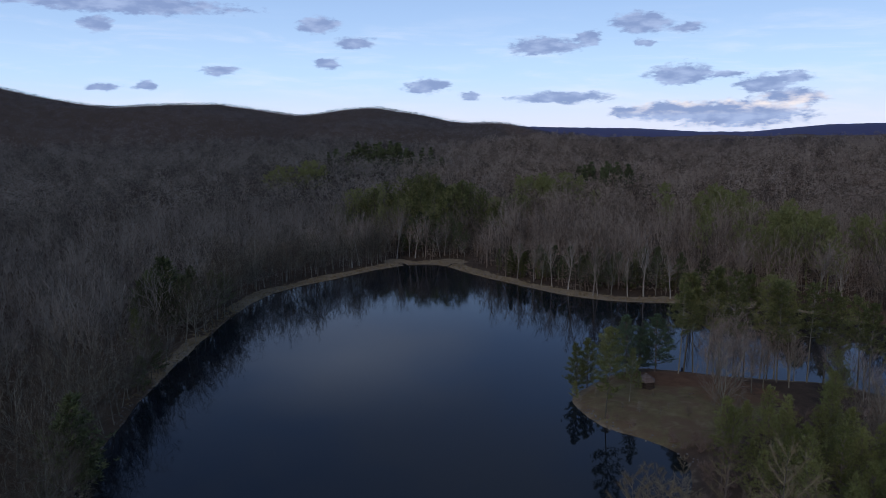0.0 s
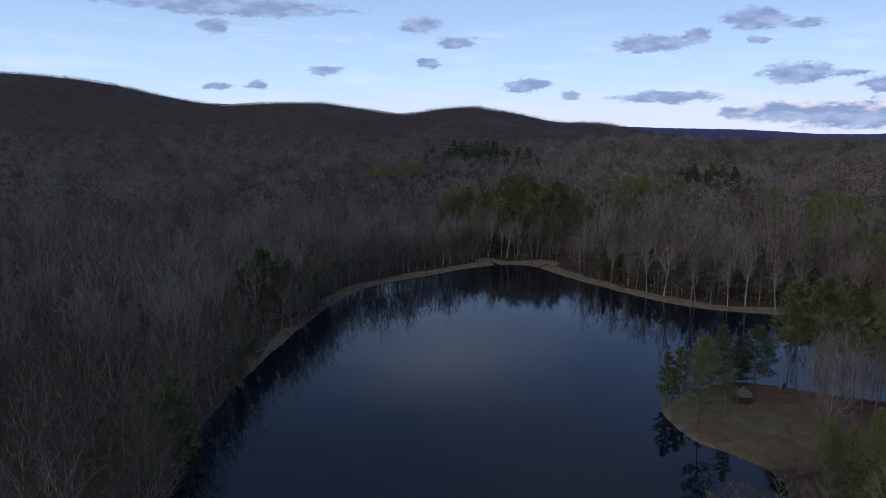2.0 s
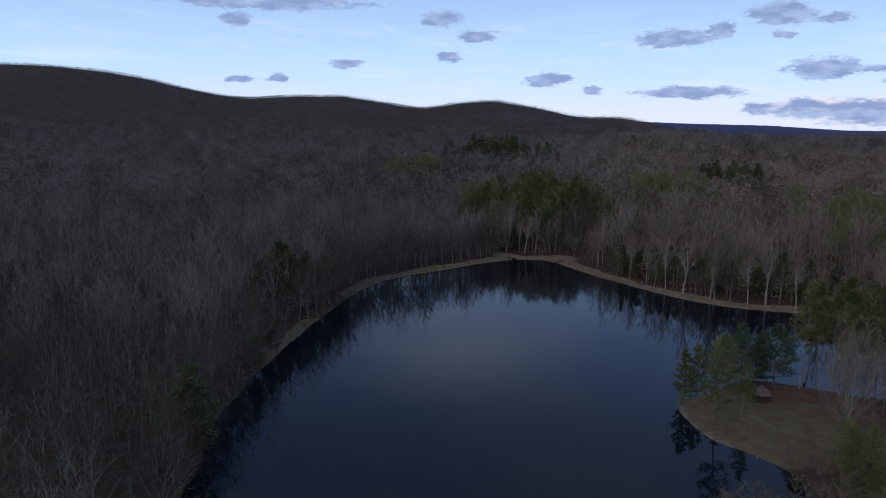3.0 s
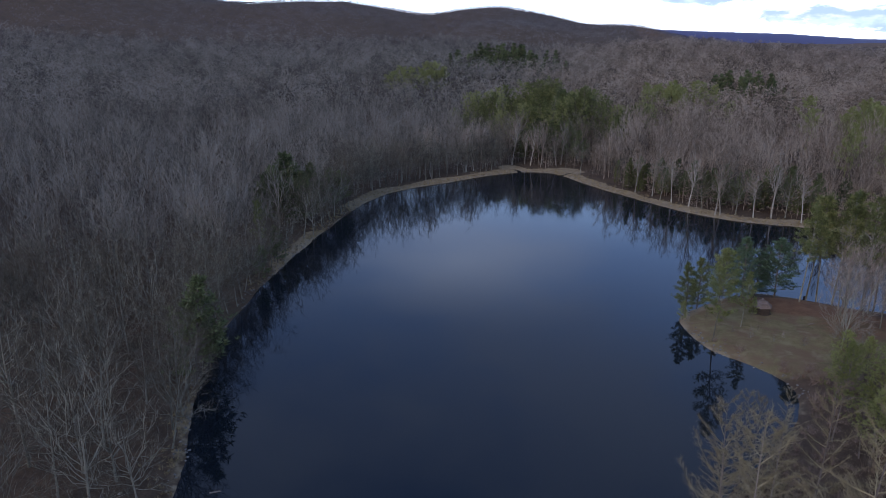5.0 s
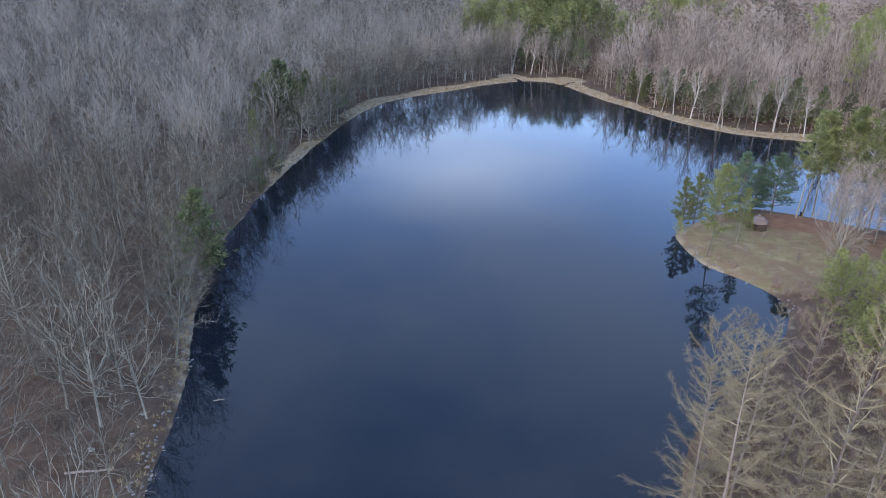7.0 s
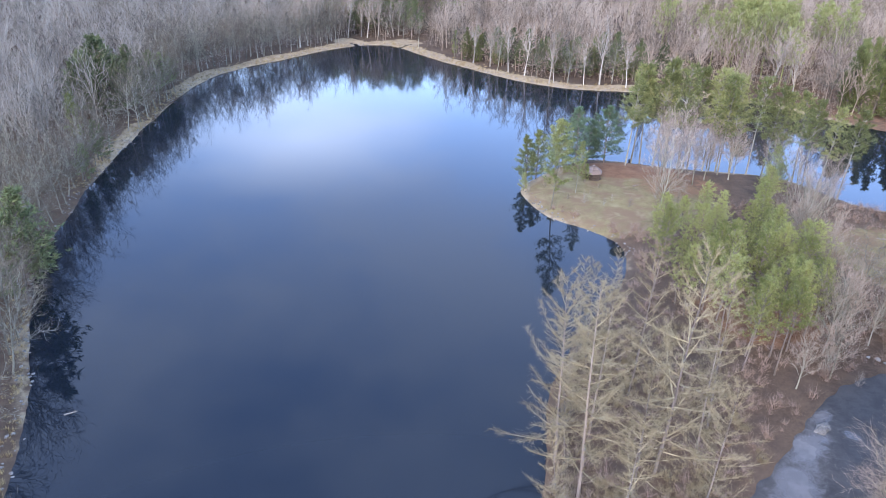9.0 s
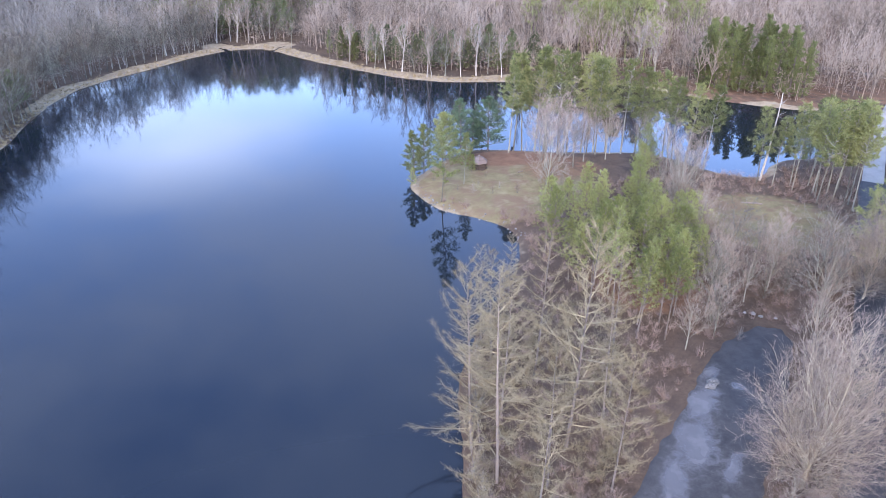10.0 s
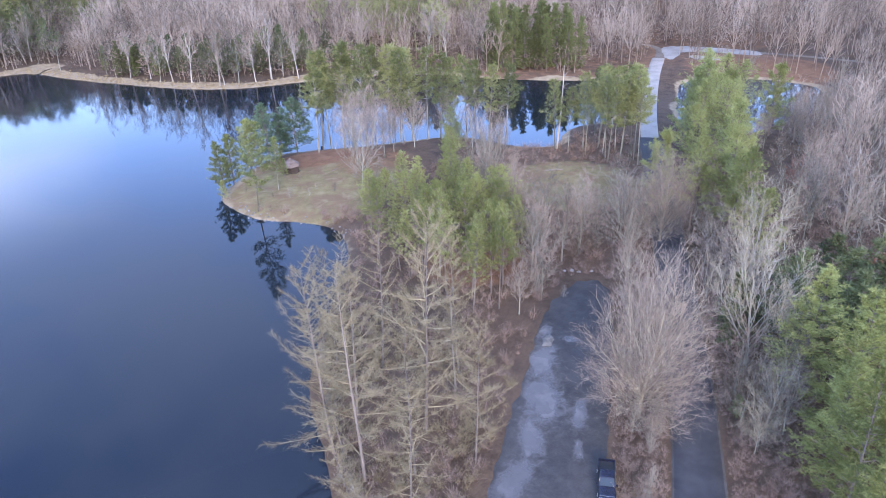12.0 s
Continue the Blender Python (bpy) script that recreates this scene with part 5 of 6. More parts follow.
wx, wy = scatter(40, 430, 7.6, -52, 75, 31)
ok = open_ground(wx, wy) & far_from(wx, wy, SPOTS, 3.8) & ~((wx < -35) & (wy < 125) & ~far_from(wx, wy, SPOTS, 5.0))
wx, wy = wx[ok], wy[ok]
near = np.where(wx < 0, np.hypot(wx + 40, wy - 40), np.hypot(wx - 60, wy - 40) + 25)
keep = ~((wx < -40) & (wy < 130) & (np.random.RandomState(6).uniform(0, 1, len(wx)) < 0.15))
wx, wy, near = wx[keep], wy[keep], near[keep]
order = np.argsort(near)
rng = np.random.RandomState(8)
for k in order[:105]:
    plant(BARE if wx[k] < 0 or rng.uniform() < 0.5 else MAUVE, int(rng.randint(15)), float(wx[k]), float(wy[k]), float(rng.uniform(0.9, 1.3)), float(rng.uniform(0, 360)))
wx, wy = wx[order[105:]], wy[order[105:]]


def small_tree(seed, h, limbs, branches, twigs, width):
    """A simple bare tree with a domed crown for the mass of the woods."""
    rng = np.random.RandomState(seed)
    wood, fine = crown_tree(seed, h, fork=rng.uniform(0.3, 0.45), wide=rng.uniform(0.48, 0.66), low=rng.uniform(0.5, 0.6), limbs=limbs, branches=branches, twigs=twigs, subs=0, girth=0.0065,
                            up=rng.uniform(0.35, 0.65), most=1.6, steps=2, limb=0.7, bough=0.1, thin=width, twig=1.15, sides=3)
    return np.concatenate([wood, fine]), np.repeat([0.45, 0.0], [len(wood), len(fine)])


def puff_tree(seed, h, twigs, width, reach, low=0.45):
    """A far bare tree: a stem and a domed crown of sprays that rise from the stem."""
    rng = np.random.RandomState(seed)
    a, th = rng.uniform(0, 6.28, twigs), np.arccos(1 - rng.uniform(0, 1.05, twigs))
    dome = np.stack([np.cos(a) * np.sin(th) * reach, np.sin(a) * np.sin(th) * reach, np.cos(th) * h * (1 - low)], 1) * rng.uniform(0.75, 1.05, (twigs, 1)) + np.array([0, 0, h * low])
    root = np.stack([np.zeros(twigs), np.zeros(twigs), h * (low * rng.uniform(0.5, 1.1, twigs))], 1)
    out = (dome - root) / np.maximum(np.linalg.norm(dome - root, axis=1)[:, None], 1e-6)
    tip = dome + (out * 0.35 + rng.normal(size=(twigs, 3)) * np.array([0.5, 0.5, 0.35])) * h * 0.15
    stem = blades(np.array([[0, 0, -0.5]]), np.array([[0.2, 0.1, h * 0.9]]), np.array([h * 0.025]), rng)
    return np.concatenate([stem, blades(dome, tip, np.full(twigs, width), rng)]), np.full(twigs + 1, 0.1)


def woods(name, shapes, x, y, low, high, mat, label, category, seed):
    """Many trees in one mesh."""
    rng = np.random.RandomState(seed)
    z = on_ground(x, y)
    out, tones = [], []
    which = rng.randint(0, len(shapes), len(x))
    for k, (shape, shade) in enumerate(shapes):
        at = np.nonzero(which == k)[0]
        a, s = rng.uniform(0, 6.28, len(at)), rng.uniform(low, high, len(at))
        c, n = np.cos(a) * s, np.sin(a) * s
        sx, sy, sz = shape[None, :, :, 0], shape[None, :, :, 1], shape[None, :, :, 2]
        c, n, s4 = c[:, None, None], n[:, None, None], (s * rng.uniform(0.85, 1.15, len(at)))[:, None, None]
        out.append(np.stack([sx * c - sy * n + x[at][:, None, None], sx * n + sy * c + y[at][:, None, None], sz * s4 + z[at][:, None, None]], -1).reshape(-1, 3, 3).astype(np.float32))
        tones.append(np.repeat((rng.uniform(0, 1, (len(at), 1)) + shade).ravel(), 3))
    ob = tri_mesh(name, np.concatenate(out), mat)
    ob.data.attributes.new("tone", "FLOAT", "POINT").data.foreach_set("value", np.concatenate(tones).astype(np.float32))
    return tagged(ob, label, category, kind="stuff")


def far_pines():
    """The olive pine stands in the distance."""
    shapes = [np.concatenate(pine_tree(180 + i, 20, first=0.35, count=28, reach=0.34, clumps=9, blade=(0.4, 0.8), width=0.2, round_top=(0.4, 0.5)[i], needles=8)) for i in range(2)]
    at = np.array(FAR_PINES)
    woods("far_pines", [(s * 1.15, np.zeros(len(s))) for s in shapes], at[:, 0], at[:, 1], 0.85, 1.15, NEEDLE_OLIVE, "olive-green pine stands above the distant bare woods", "pine trees", 9)


far_pines()
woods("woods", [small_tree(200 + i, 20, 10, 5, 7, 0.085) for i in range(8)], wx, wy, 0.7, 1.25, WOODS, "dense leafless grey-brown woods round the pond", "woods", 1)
fx, fy = scatter(430, 1000, 8.4, -48, 50, 33)
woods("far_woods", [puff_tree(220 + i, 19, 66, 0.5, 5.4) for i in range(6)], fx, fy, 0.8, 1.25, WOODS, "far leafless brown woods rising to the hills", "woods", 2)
hx, hy = scatter(1000, 2000, 15, -46, 44, 34)
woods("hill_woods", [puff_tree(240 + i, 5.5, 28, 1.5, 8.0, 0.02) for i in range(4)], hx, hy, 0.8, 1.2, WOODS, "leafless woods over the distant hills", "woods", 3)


def thicket():
    """Dense young growth between the trunks round the far end of the pond."""
    rng = np.random.RandomState(55)
    x, y = rng.uniform(-130, 290, 9000), rng.uniform(150, 400, 9000)
    d = shore(x, y)
    ok = (d > 5.5 + 3 * wave(x, y, 18, 13)) & (d < 75) & (np.minimum(to_line(x, y, LANE), to_line(x, y, ROAD)) > 4.5) & ~inside(x, y, JUNCTION) & ((x < 15) | (y > 190)) & (np.hypot((x + 75) * 0.8, y - 187) > 10)
    x, y = x[ok][:2300], y[ok][:2300]
    woods("thicket", [puff_tree(260 + i, 9, 44, 0.22, 3.0, 0.15) for i in range(5)], x, y, 0.6, 1.3, WOODS, "dense leafless young growth between the trunks", "thicket", 7)


thicket()

# ---- undergrowth, stones and dry grass ----


def undergrowth():
    """Low leafless bushes under and beside the trees."""
    rng = np.random.RandomState(71)
    x, y = np.concatenate([rng.uniform(-110, -45, 700), rng.uniform(18, 130, 4600)]), np.concatenate([rng.uniform(30, 250, 700), rng.uniform(15, 140, 4600)])
    d = shore(x, y)
    ok = (d > 1.5) & (to_line(x, y, ROAD) > 3.8) & ~inside(x, y, LOT_EDGE) & (to_line(x, y, LOT_EDGE, True) > 1.2)
    ok &= (np.hypot(x - 52, y - 146) > 17) & (np.hypot(x - 97, y - 112) > 14)
    x, y = x[ok], y[ok]
    shapes = []
    for i in range(5):
        r = np.random.RandomState(300 + i)
        n = 34
        a, t = r.uniform(0, 6.28, n), r.uniform(0.1, 0.95, n)
        p = np.stack([r.normal(size=n) * 0.25, r.normal(size=n) * 0.25, np.zeros(n)], 1)
        q = p + np.stack([np.cos(a) * np.sin(t), np.sin(a) * np.sin(t), np.cos(t)], 1) * r.uniform(1.0, 2.6, (n, 1))
        m = p + (q - p) * r.uniform(0.3, 0.8, (n, 1))
        e = m + r.normal(size=(n, 3)) * np.array([0.5, 0.5, 0.35]) + np.array([0, 0, 0.3])
        shapes.append((np.concatenate([blades(p, q, np.full(n, 0.042), r), blades(m, e, np.full(n, 0.036), r)]), np.zeros(2 * n)))
    bx, by = rng.uniform(16, 46, 900), rng.uniform(38, 92, 900)
    keep = (shore(bx, by) > 0.8) & ~inside(bx, by, LOT_EDGE) & (to_line(bx, by, LOT_EDGE, True) > 1.0)
    woods("bank_brush", shapes, bx[keep], by[keep], 0.4, 0.9, TWIG_LARCH, "tan leafless brush under the larches on the bank", "brush", 14)
    bx, by = rng.uniform(36, 80, 4200), rng.uniform(28, 74, 4200)
    keep = (to_line(bx, by, ROAD) > 3.5) & (to_line(bx, by, ROAD) < 13) & ~inside(bx, by, LOT_EDGE) & (to_line(bx, by, LOT_EDGE, True) > 0.6)
    woods("verge_brush", shapes, bx[keep], by[keep], 0.2, 0.55, TWIG_BRUSH, "low reddish-brown brush and stalks on the road verges", "brush", 15)
    west = x < 0
    woods("undergrowth", shapes, x[west], y[west], 0.45, 1.15, TWIG, "low leafless grey brush on the wooded bank", "brush", 4)
    woods("roadside_brush", shapes, x[~west], y[~west], 0.4, 1.1, TWIG_BRUSH, "low leafless mauve brush round the lot and road", "brush", 4)


def along_shore(count, low, high, seed, keep):
    """Random places within a band along the water's edge."""
    rng = np.random.RandomState(seed)
    nxt = np.roll(POND, -1, 0)
    size = np.linalg.norm(nxt - POND, axis=1)
    k = rng.choice(len(POND), count, p=size / size.sum())
    p = POND[k] + (nxt[k] - POND[k]) * rng.uniform(0, 1, (count, 1))
    p = p + rng.normal(size=(count, 2)) * 2.5
    d = shore(p[:, 0], p[:, 1])
    p = p[(d > low) & (d < high)]
    return p[keep(p[:, 0], p[:, 1])]


def stone_shape(seed):
    """A rounded, uneven stone about one metre across."""
    rng = np.random.RandomState(seed)
    bm = bmesh.new()
    bmesh.ops.create_icosphere(bm, subdivisions=2, radius=0.5)
    push = [(Vector(rng.normal(size=3)).normalized(), rng.uniform(0.2, 0.42)) for _ in range(7)]
    for v in bm.verts:
        for n, far in push:
            over = v.co.dot(n) - far
            if over > 0:
                v.co -= n * over * 0.85
        v.co.z *= 0.7
    return bm


def shore_stones():
    p = along_shore(5200, -0.9, 2.2, 81, lambda x, y: (x < -30) | (y > 225) | ((x > 20) & (x < 60) & (y > 118)))
    shapes = []
    for i in range(4):
        bm = stone_shape(400 + i)
        bmesh.ops.triangulate(bm, faces=bm.faces)
        tri = np.array([[v.co[:] for v in f.verts] for f in bm.faces])[::1]
        bm.free()
        shapes.append(tri)
    woods("shore_stones", [(s * 0.5, np.zeros(len(s))) for s in shapes], p[:2600, 0], p[:2600, 1], 0.3, 1.4, STONE, "grey stones strewn along the water's edge", "stones", 5)


def shore_grass():
    p = along_shore(9000, 0.3, 6.0, 83, lambda x, y: (y > 235) | ((x < -40) & (y > 150)) | ((x < -40) & (y > 55) & (y < 115)))
    shapes = []
    for i in range(4):
        r = np.random.RandomState(320 + i)
        n = 16
        q = r.normal(size=(n, 3)) * np.array([0.25, 0.25, 0.12]) + np.array([0, 0, 0.55])
        start = q * np.array([0.3, 0.3, 0]) + r.normal(size=(n, 3)) * np.array([0.18, 0.18, 0])
        shapes.append((blades(start, q + start, np.full(n, 0.09), r), np.zeros(n)))
    woods("dry_grass", shapes, p[:, 0], p[:, 1], 0.4, 1.0, DRY_GRASS, "tan dry grass tufts along the shore", "grass", 6)


undergrowth()
shore_stones()
shore_grass()


def bm_mesh(name, bm, mat, parent=None, label=""):
    me = bpy.data.meshes.new(name)
    bm.to_mesh(me)
    bm.free()
    me.materials.append(mat)
    ob = new(name, me)
    ob.parent = parent
    return tagged(ob, label)


def boulder(seed, x, y, size, label):
    bm = stone_shape(seed)
    bmesh.ops.scale(bm, vec=(size * 1.2, size, size * 0.8), verts=bm.verts)
    ob = bm_mesh("boulder", bm, STONE)
    ob.matrix_basis = pose(x, y, float(on_ground(np.array([x]), np.array([y]))[0]) + size * 0.16, 0, 0, seed * 37)
    return tagged(ob, label, "boulder", "boulders round the lot")


for k, (x, y, s) in enumerate([(71.8, 82.6, 0.9), (72.4, 81.6, 0.8), (70.6, 83.2, 0.6), (74.5, 80.6, 0.55), (46.6, 39.6, 0.9)]):
    boulder(500 + k, x, y, s, "pale grey boulder at the edge of the gravel lot")
for k, (x, y, s) in enumerate([(-52.5, 62, 0.9), (-50.5, 70, 0.7), (-54, 72, 0.6), (-49.5, 66, 0.5)]):
    boulder(510 + k, x, y, s, "grey boulder among leaves on the bank")


def puddle(seed, x, y, long, wide, turn, z):
    rng = np.random.RandomState(seed)
    a = np.arange(40) * 2 * np.pi / 40
    r = 1 + 0.22 * np.sin(2 * a + rng.uniform(0, 6)) + 0.16 * np.sin(3 * a + rng.uniform(0, 6)) + 0.1 * np.sin(5 * a + rng.uniform(0, 6)) + 0.05 * np.sin(9 * a + rng.uniform(0, 6))
    c, s = math.cos(radians(turn)), math.sin(radians(turn))
    u, v = r * np.cos(a) * long, r * np.sin(a) * wide
    ring = np.stack([x + u * c - v * s, y + u * s + v * c], 1)
    return sheet("puddle", ring, z, PUDDLE, "shallow silty puddle reflecting the sky", "puddle", drop=0.006)


for k, (x, y, a, b, turn) in enumerate(PUDDLES):
    puddle(600 + k, x, y, 0.75 * a, 0.75 * b, turn, 1.079 + 0.003 * (k % 3))


def log(x, y, length, radius, turn, z=0.0, label="fallen grey log lying on the ground", mat=WOOD_GREY):
    rng = np.random.RandomState(int(abs(x) * 7))
    pts = curve_points((-length / 2, 0, 0), (1, 0, 0), length, 6, 0.0, 0.05, rng)
    tri = [tube(pts, radius * np.linspace(1.1, 0.7, 7), 8)]
    for end, r in ((pts[0], radius * 1.1), (pts[-1], radius * 0.7)):
        tri.append(tube(np.array([end, end + (pts[1] - pts[0]) * 0.01]), np.array([r, 0.01]), 8))
    for k in range(2):
        p = pts[2 + 2 * k]
        tri.append(tube(np.array([p, p + np.array([0.3, 0.2 - 0.4 * k, 0.35])]), np.array([radius * 0.4, radius * 0.15]), 5))
    ob = tri_mesh("log", np.concatenate(tri), mat)
    ob.matrix_basis = pose(x, y, z or float(on_ground(np.array([x]), np.array([y]))[0]) + radius * 0.8, 0, 0, turn)
    return tagged(ob, label, "log", "fallen logs")


log(56.0, 151.0, 1.4, 0.15, 20, mat=BARK_DARK, label="short dark log on the clearing")
log(98.5, 121.5, 4.5, 0.22, 150, label="dark fallen log on the grass", mat=BARK_DARK)
log(96.0, 118.5, 3.2, 0.18, 20, label="dark fallen log on the grass", mat=BARK_DARK)
log(-75.5, 186, 9.0, 0.22, 10, label="fallen grey log on the tan bank")
log(-50.2, 58.5, 6.0, 0.14, 15)
log(-42.5, 76.0, 1.6, 0.1, 30, z=0.02, label="pale log floating on the pond")


def snag(x, y, h, mat, label, bend=0.0, stubs=7, girth=0.014):
    """A dead standing trunk with a few broken branches."""
    rng = np.random.RandomState(int(x * 3))
    top = new("dead_tree")
    pts = curve_points((0, 0, -0.3), (0.05, 0.02, 1), h, 8, 0.02, 0.02 + bend, rng)
    tri_mesh("trunk", tube(pts, h * girth * np.linspace(1.2, 0.35, 9), 8), mat, top)
    for k in range(stubs):
        i = rng.randint(3, 8)
        d = rng.normal(size=3) * np.array([1, 1, 0.4]) + np.array([0, 0, 0.3])
        b = curve_points(pts[i], d / np.linalg.norm(d), rng.uniform(0.06, 0.16) * h, 3, 0.0, 0.2, rng)
        tri_mesh("branch", tube(b, h * girth * 0.22 * np.linspace(1, 0.3, 4), 4), mat, top)
    top.matrix_basis = pose(x, y, float(on_ground(np.array([x]), np.array([y]))[0]), 0, 3, 0)
    return tagged(top, label, "dead tree")


snag(57.7, 139.1, 6.5, BARK_DARK, "crooked dark dead trunk on the clearing", 0.08, 6, 0.03)
snag(109.5, 133.8, 21, BARK_WHITE, "tall pale dead trunk without bark by the water", 0.0, 14, 0.011)


def box_bm(sx, sy, sz, bevel=0.0, taper=1.0, z0=0.0):
    bm = bmesh.new()
    bmesh.ops.create_cube(bm, size=1)
    for v in bm.verts:
        k = taper if v.co.z > 0 else 1
        v.co = Vector((v.co.x * sx * k, v.co.y * sy * k, (v.co.z + 0.5) * sz + z0))
    if bevel:
        bmesh.ops.bevel(bm, geom=bm.edges[:], offset=bevel, segments=2, affect="EDGES", profile=0.6)
    return bm


def place(bm, x=0, y=0, z=0, rx=0, ry=0, rz=0):
    bmesh.ops.transform(bm, matrix=pose(x, y, z, rx, ry, rz), verts=bm.verts)
    return bm


def pavilion(x, y):
    """A six-sided park shelter with a steep shingled roof over dark board walls."""
    top = new("pavilion")
    n, r, wall, apex = 6, 1.95, 1.55, 3.3
    bm = bmesh.new()
    bmesh.ops.create_cone(bm, cap_ends=True, segments=n, radius1=r + 0.25, radius2=r + 0.2, depth=0.3)
    bm_mesh("floor_slab", place(bm, z=0.0), BOARD, top)
    for k in range(n):
        a = k * 360 / n
        side = 2 * r * math.sin(math.pi / n)
        mid = r * math.cos(math.pi / n)
        ca, sa = math.cos(radians(a + 30)), math.sin(radians(a + 30))
        bm_mesh("post", place(box_bm(0.16, 0.16, wall, 0.015), r * math.cos(radians(a)), r * math.sin(radians(a)), 0.15, 0, 0, a), BOARD, top)
        for j in range(9):
            bm_mesh("board", place(box_bm(0.05, side - 0.16, 0.15, 0.01), mid * ca, mid * sa, 0.2 + j * 0.158, 0, 0, a + 30), BOARD, top)
        bm_mesh("beam", place(box_bm(0.14, side, 0.2, 0.01), mid * ca, mid * sa, wall - 0.05, 0, 0, a + 30), BOARD, top)
    eave = r + 0.4
    for k in range(n):
        a0, a1 = radians(k * 60), radians(k * 60 + 60)
        bm = bmesh.new()
        rows = 7
        for j in range(rows):
            f0, f1 = 1 - j / rows, max(1 - (j + 1) / rows - 0.02, 0.03)
            z0, z1 = wall + 0.1 + (apex - wall) * (1 - f0) ** 0.8, wall + 0.1 + (apex - wall) * (1 - f1) ** 0.8
            ring = []
            for f, z in ((f0, z0 + 0.05), (f1, z1)):
                ring += [(eave * f * math.cos(a0), eave * f * math.sin(a0), z), (eave * f * math.cos(a1), eave * f * math.sin(a1), z)]
            low = [(p[0] * 0.995, p[1] * 0.995, p[2] - 0.07) for p in ring]
            v = [bm.verts.new(p) for p in ring + low]
            for face in ((0, 1, 3, 2), (4, 6, 7, 5), (0, 4, 5, 1), (2, 3, 7, 6), (0, 2, 6, 4), (1, 5, 7, 3)):
                bm.faces.new([v[i] for i in face])
        bm_mesh("roof_panel", bm, SHINGLE, top)
    bm = bmesh.new()
    bmesh.ops.create_cone(bm, cap_ends=True, segments=10, radius1=0.2, radius2=0.05, depth=0.2)
    bm_mesh("finial", place(bm, z=apex + 0.1), WOOD_GREY, top)
    top.matrix_basis = pose(x, y, float(on_ground(np.array([x]), np.array([y]))[0]) - 0.02, 0, 0, 12)
    return tagged(top, "small six-sided park shelter with brown shingle roof and dark boards", "pavilion")


pavilion(47.2, 156.6)


def litter_bin(x, y):
    top = new("litter_bin")
    bm = bmesh.new()
    bmesh.ops.create_cone(bm, cap_ends=True, segments=16, radius1=0.36, radius2=0.4, depth=1.0)
    bm_mesh("barrel", place(bm, z=0.5), PAINT_BLACK, top)
    bm = bmesh.new()
    bmesh.ops.create_cone(bm, cap_ends=True, segments=16, radius1=0.42, radius2=0.3, depth=0.14)
    bm_mesh("lid", place(bm, z=1.07), PAINT_BLACK, top)
    top.matrix_basis = pose(x, y, float(on_ground(np.array([x]), np.array([y]))[0]))
    return tagged(top, "dark round litter bin near the water", "litter bin")


litter_bin(60.2, 169.3)


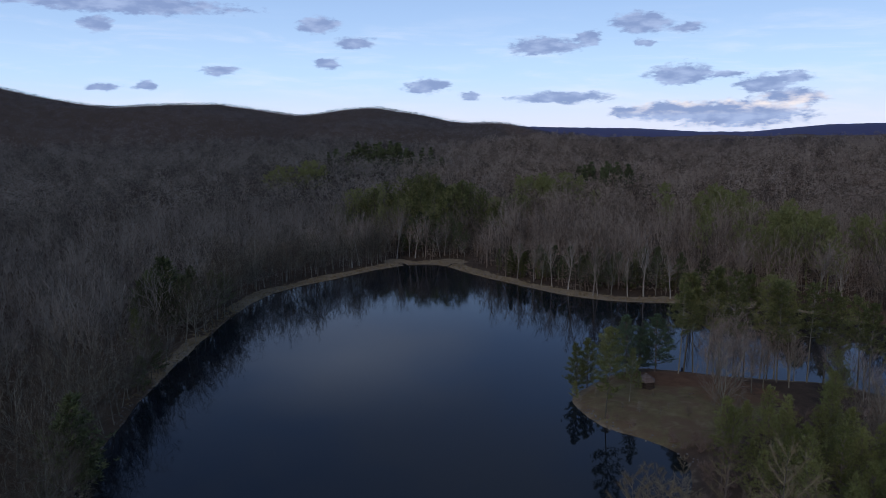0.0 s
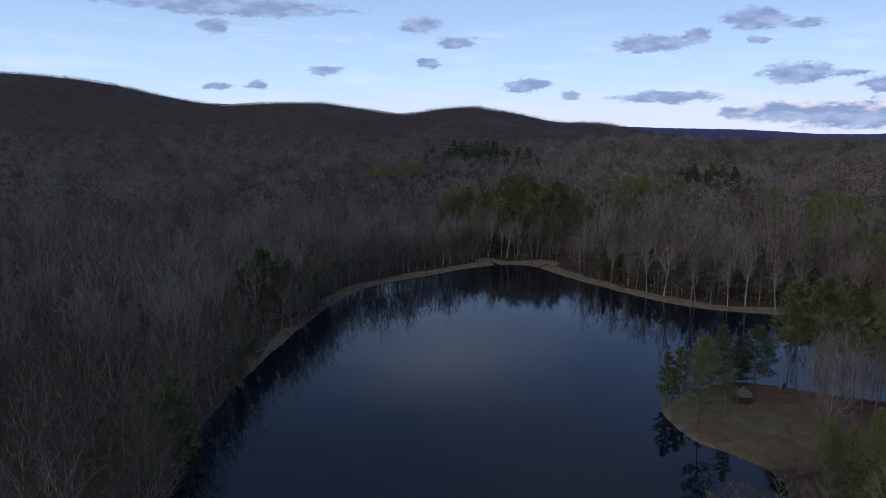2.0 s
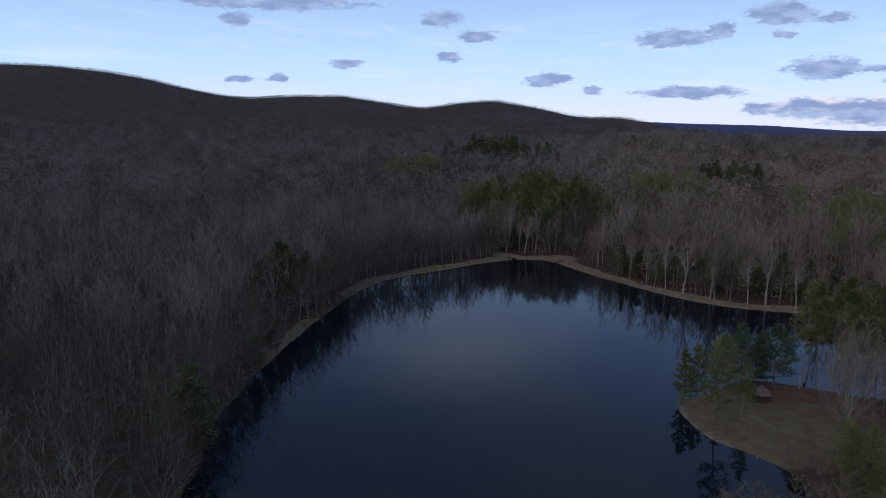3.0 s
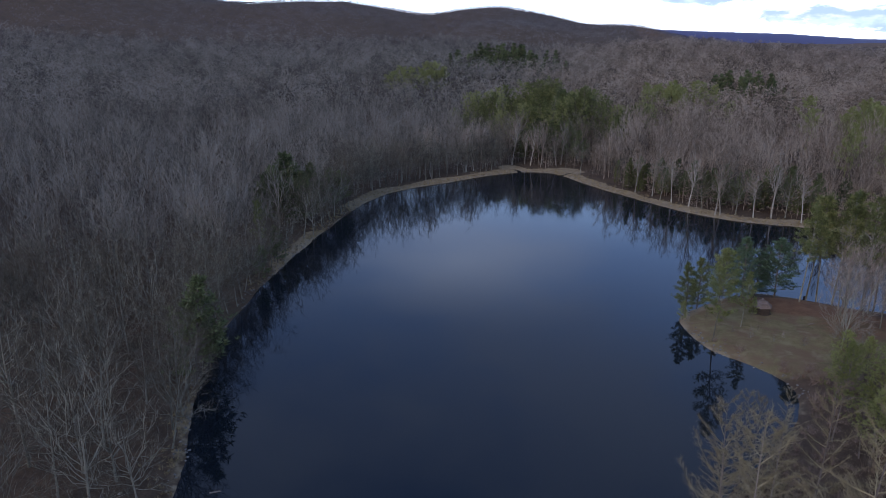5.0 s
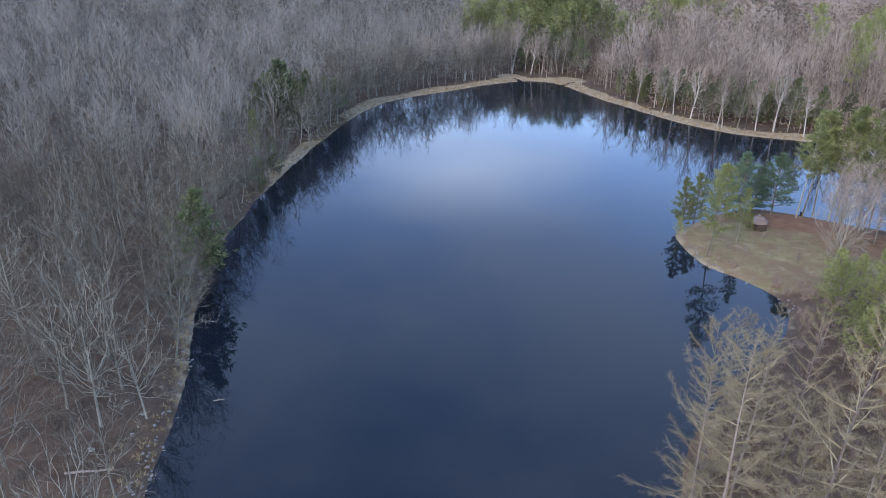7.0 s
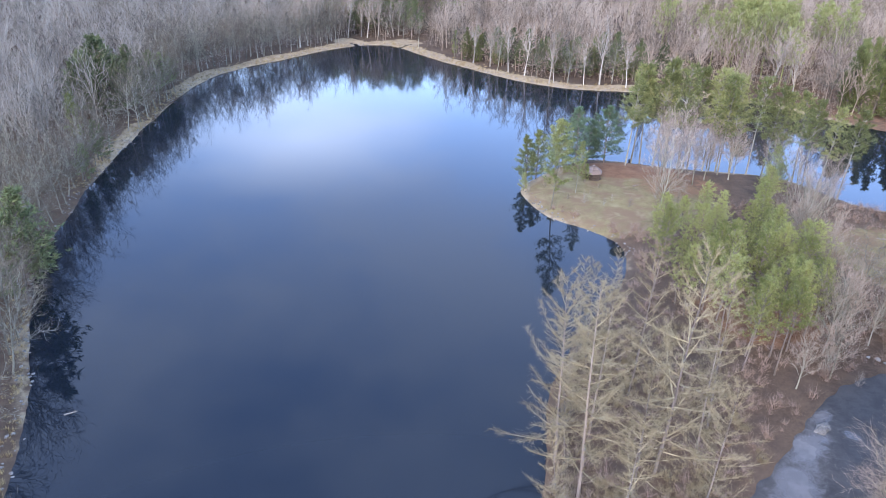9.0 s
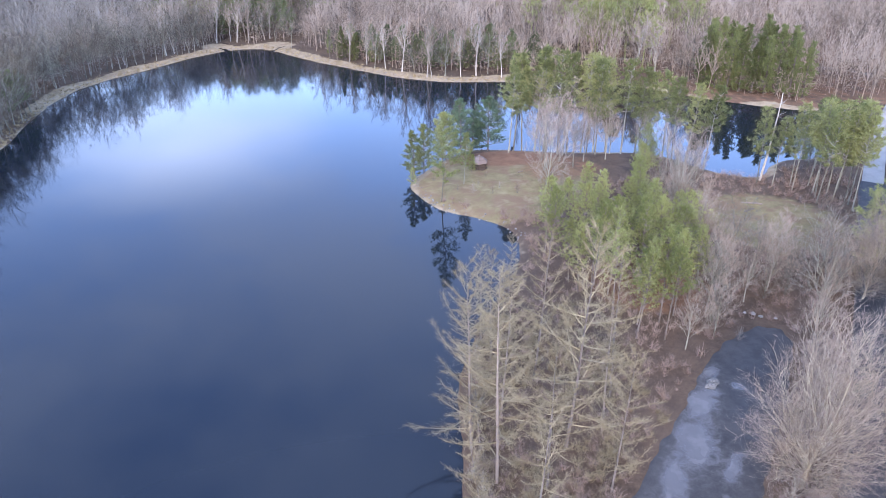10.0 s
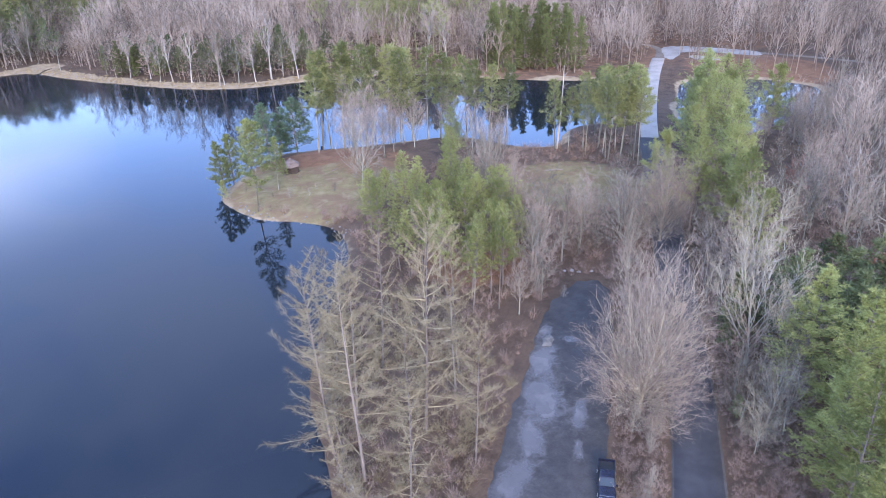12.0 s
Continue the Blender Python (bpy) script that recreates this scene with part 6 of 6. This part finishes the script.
def pickup(x, y, heading):
    """A dark pickup truck; its nose points along +x before it is turned."""
    top = new("pickup_truck")
    body = box_bm(5.6, 1.92, 0.62, 0.12, 0.97, 0.45)
    bm_mesh("body", body, PAINT_BLACK, top)
    hood = place(box_bm(1.5, 1.76, 0.2, 0.08, 0.94, 1.0), 1.85)
    bm_mesh("hood", hood, PAINT_BLACK, top)
    cab = bmesh.new()
    v = [cab.verts.new(p) for p in [(-0.95, -0.9, 1.02), (1.2, -0.9, 1.02), (1.2, 0.9, 1.02), (-0.95, 0.9, 1.02), (-0.75, -0.74, 1.82), (0.45, -0.74, 1.82), (0.45, 0.74, 1.82), (-0.75, 0.74, 1.82)]]
    for f in ((3, 2, 1, 0), (4, 5, 6, 7), (0, 1, 5, 4), (1, 2, 6, 5), (2, 3, 7, 6), (3, 0, 4, 7)):
        cab.faces.new([v[i] for i in f])
    bmesh.ops.bevel(cab, geom=cab.edges[:], offset=0.07, segments=3, affect="EDGES", profile=0.6)
    bm_mesh("cab", cab, PAINT_BLACK, top)

    def pane(name, pts, out):
        bm = bmesh.new()
        a = [bm.verts.new(p) for p in pts]
        b = [bm.verts.new(Vector(p) + Vector(out) * 0.03) for p in pts]
        bm.faces.new(b), bm.faces.new(a[::-1])
        for i in range(4):
            bm.faces.new((a[i], a[(i + 1) % 4], b[(i + 1) % 4], b[i]))
        bmesh.ops.recalc_face_normals(bm, faces=bm.faces)
        return bm_mesh(name, bm, GLASS_DARK, top)

    pane("windscreen", [(1.12, -0.78, 1.09), (1.12, 0.78, 1.09), (0.52, 0.66, 1.74), (0.52, -0.66, 1.74)], (0.75, 0, 0.65))
    pane("rear_window", [(-0.93, -0.7, 1.2), (-0.93, 0.7, 1.2), (-0.79, 0.6, 1.72), (-0.79, -0.6, 1.72)], (-1, 0, 0.2))
    for s in (-1, 1):
        pane("side_window", [(0.85, s * 0.875, 1.14), (0.1, s * 0.875, 1.14), (0.1, s * 0.775, 1.7), (0.42, s * 0.775, 1.7)], (0, s, 0.2))
        pane("side_window", [(0.0, s * 0.875, 1.14), (-0.8, s * 0.875, 1.14), (-0.68, s * 0.775, 1.7), (0.0, s * 0.775, 1.7)], (0, s, 0.2))
        bm_mesh("bed_side", place(box_bm(1.8, 0.1, 0.4, 0.03), -1.88, s * 0.88, 1.02), PAINT_BLACK, top)
        bm_mesh("door_mirror", place(box_bm(0.16, 0.22, 0.2, 0.04), 0.9, s * 1.06, 1.1), PAINT_BLACK, top)
        bm_mesh("headlight", place(box_bm(0.08, 0.36, 0.2, 0.02), 2.76, s * 0.72, 0.8), LAMP_CLEAR, top)
        bm_mesh("tail_light", place(box_bm(0.08, 0.16, 0.4, 0.02), -2.79, s * 0.84, 0.78), LAMP_RED, top)
        for px in (1.8, -1.75):
            wheel = bmesh.new()
            bmesh.ops.create_cone(wheel, cap_ends=True, segments=24, radius1=0.39, radius2=0.39, depth=0.27)
            bmesh.ops.bevel(wheel, geom=[e for e in wheel.edges if len(e.link_faces) == 2 and e.calc_face_angle() > 1], offset=0.05, segments=2, affect="EDGES")
            w = bm_mesh("wheel", place(wheel, px, s * 0.86, 0.39, 90), RUBBER, top)
            rim = bmesh.new()
            bmesh.ops.create_cone(rim, cap_ends=True, segments=18, radius1=0.24, radius2=0.2, depth=0.06)
            bm_mesh("rim", place(rim, px, s * 1.0, 0.39, -90 * s), METAL, w)
    bm_mesh("tailgate", place(box_bm(0.1, 1.66, 0.4, 0.03), -2.74, 0, 1.02), PAINT_BLACK, top)
    bm_mesh("bed_floor", place(box_bm(1.75, 1.66, 0.05), -1.88, 0, 1.05), RUBBER, top)
    bm_mesh("front_bumper", place(box_bm(0.2, 1.86, 0.26, 0.06), 2.78, 0, 0.46), METAL, top)
    bm_mesh("rear_bumper", place(box_bm(0.18, 1.8, 0.2, 0.05), -2.84, 0, 0.5), METAL, top)
    bm_mesh("grille", place(box_bm(0.06, 1.0, 0.32, 0.02), 2.79, 0, 0.74), METAL, top)
    bm_mesh("number_plate", place(box_bm(0.02, 0.5, 0.13), 2.9, 0, 0.47), LAMP_CLEAR, top)
    top.matrix_basis = pose(x, y, 1.075, 0, 0, heading)
    return tagged(top, "dark blue-black pickup truck parked on the gravel lot", "pickup truck")


pickup(43.3, 42.6, 228.7)


def gravel_heap(x, y, size):
    """A low heap of pale gravel between the puddles."""
    rng = np.random.RandomState(91)
    bm = bmesh.new()
    bmesh.ops.create_uvsphere(bm, u_segments=24, v_segments=12, radius=1)
    for v in bm.verts:
        a = math.atan2(v.co.y, v.co.x)
        k = 1 + 0.18 * math.sin(2 * a + 1) + 0.1 * math.sin(5 * a) + 0.05 * rng.normal()
        v.co = Vector((v.co.x * size * k, v.co.y * size * 0.7 * k, max(v.co.z, -0.2) * 0.32 * size * (1 + 0.1 * rng.normal())))
    ob = bm_mesh("gravel_heap", bm, STONE)
    ob.matrix_basis = pose(x, y, 1.1, 0, 0, 30)
    return tagged(ob, "low heap of pale gravel on the wet lot", "gravel heap")


gravel_heap(55.2, 68.2, 1.3)
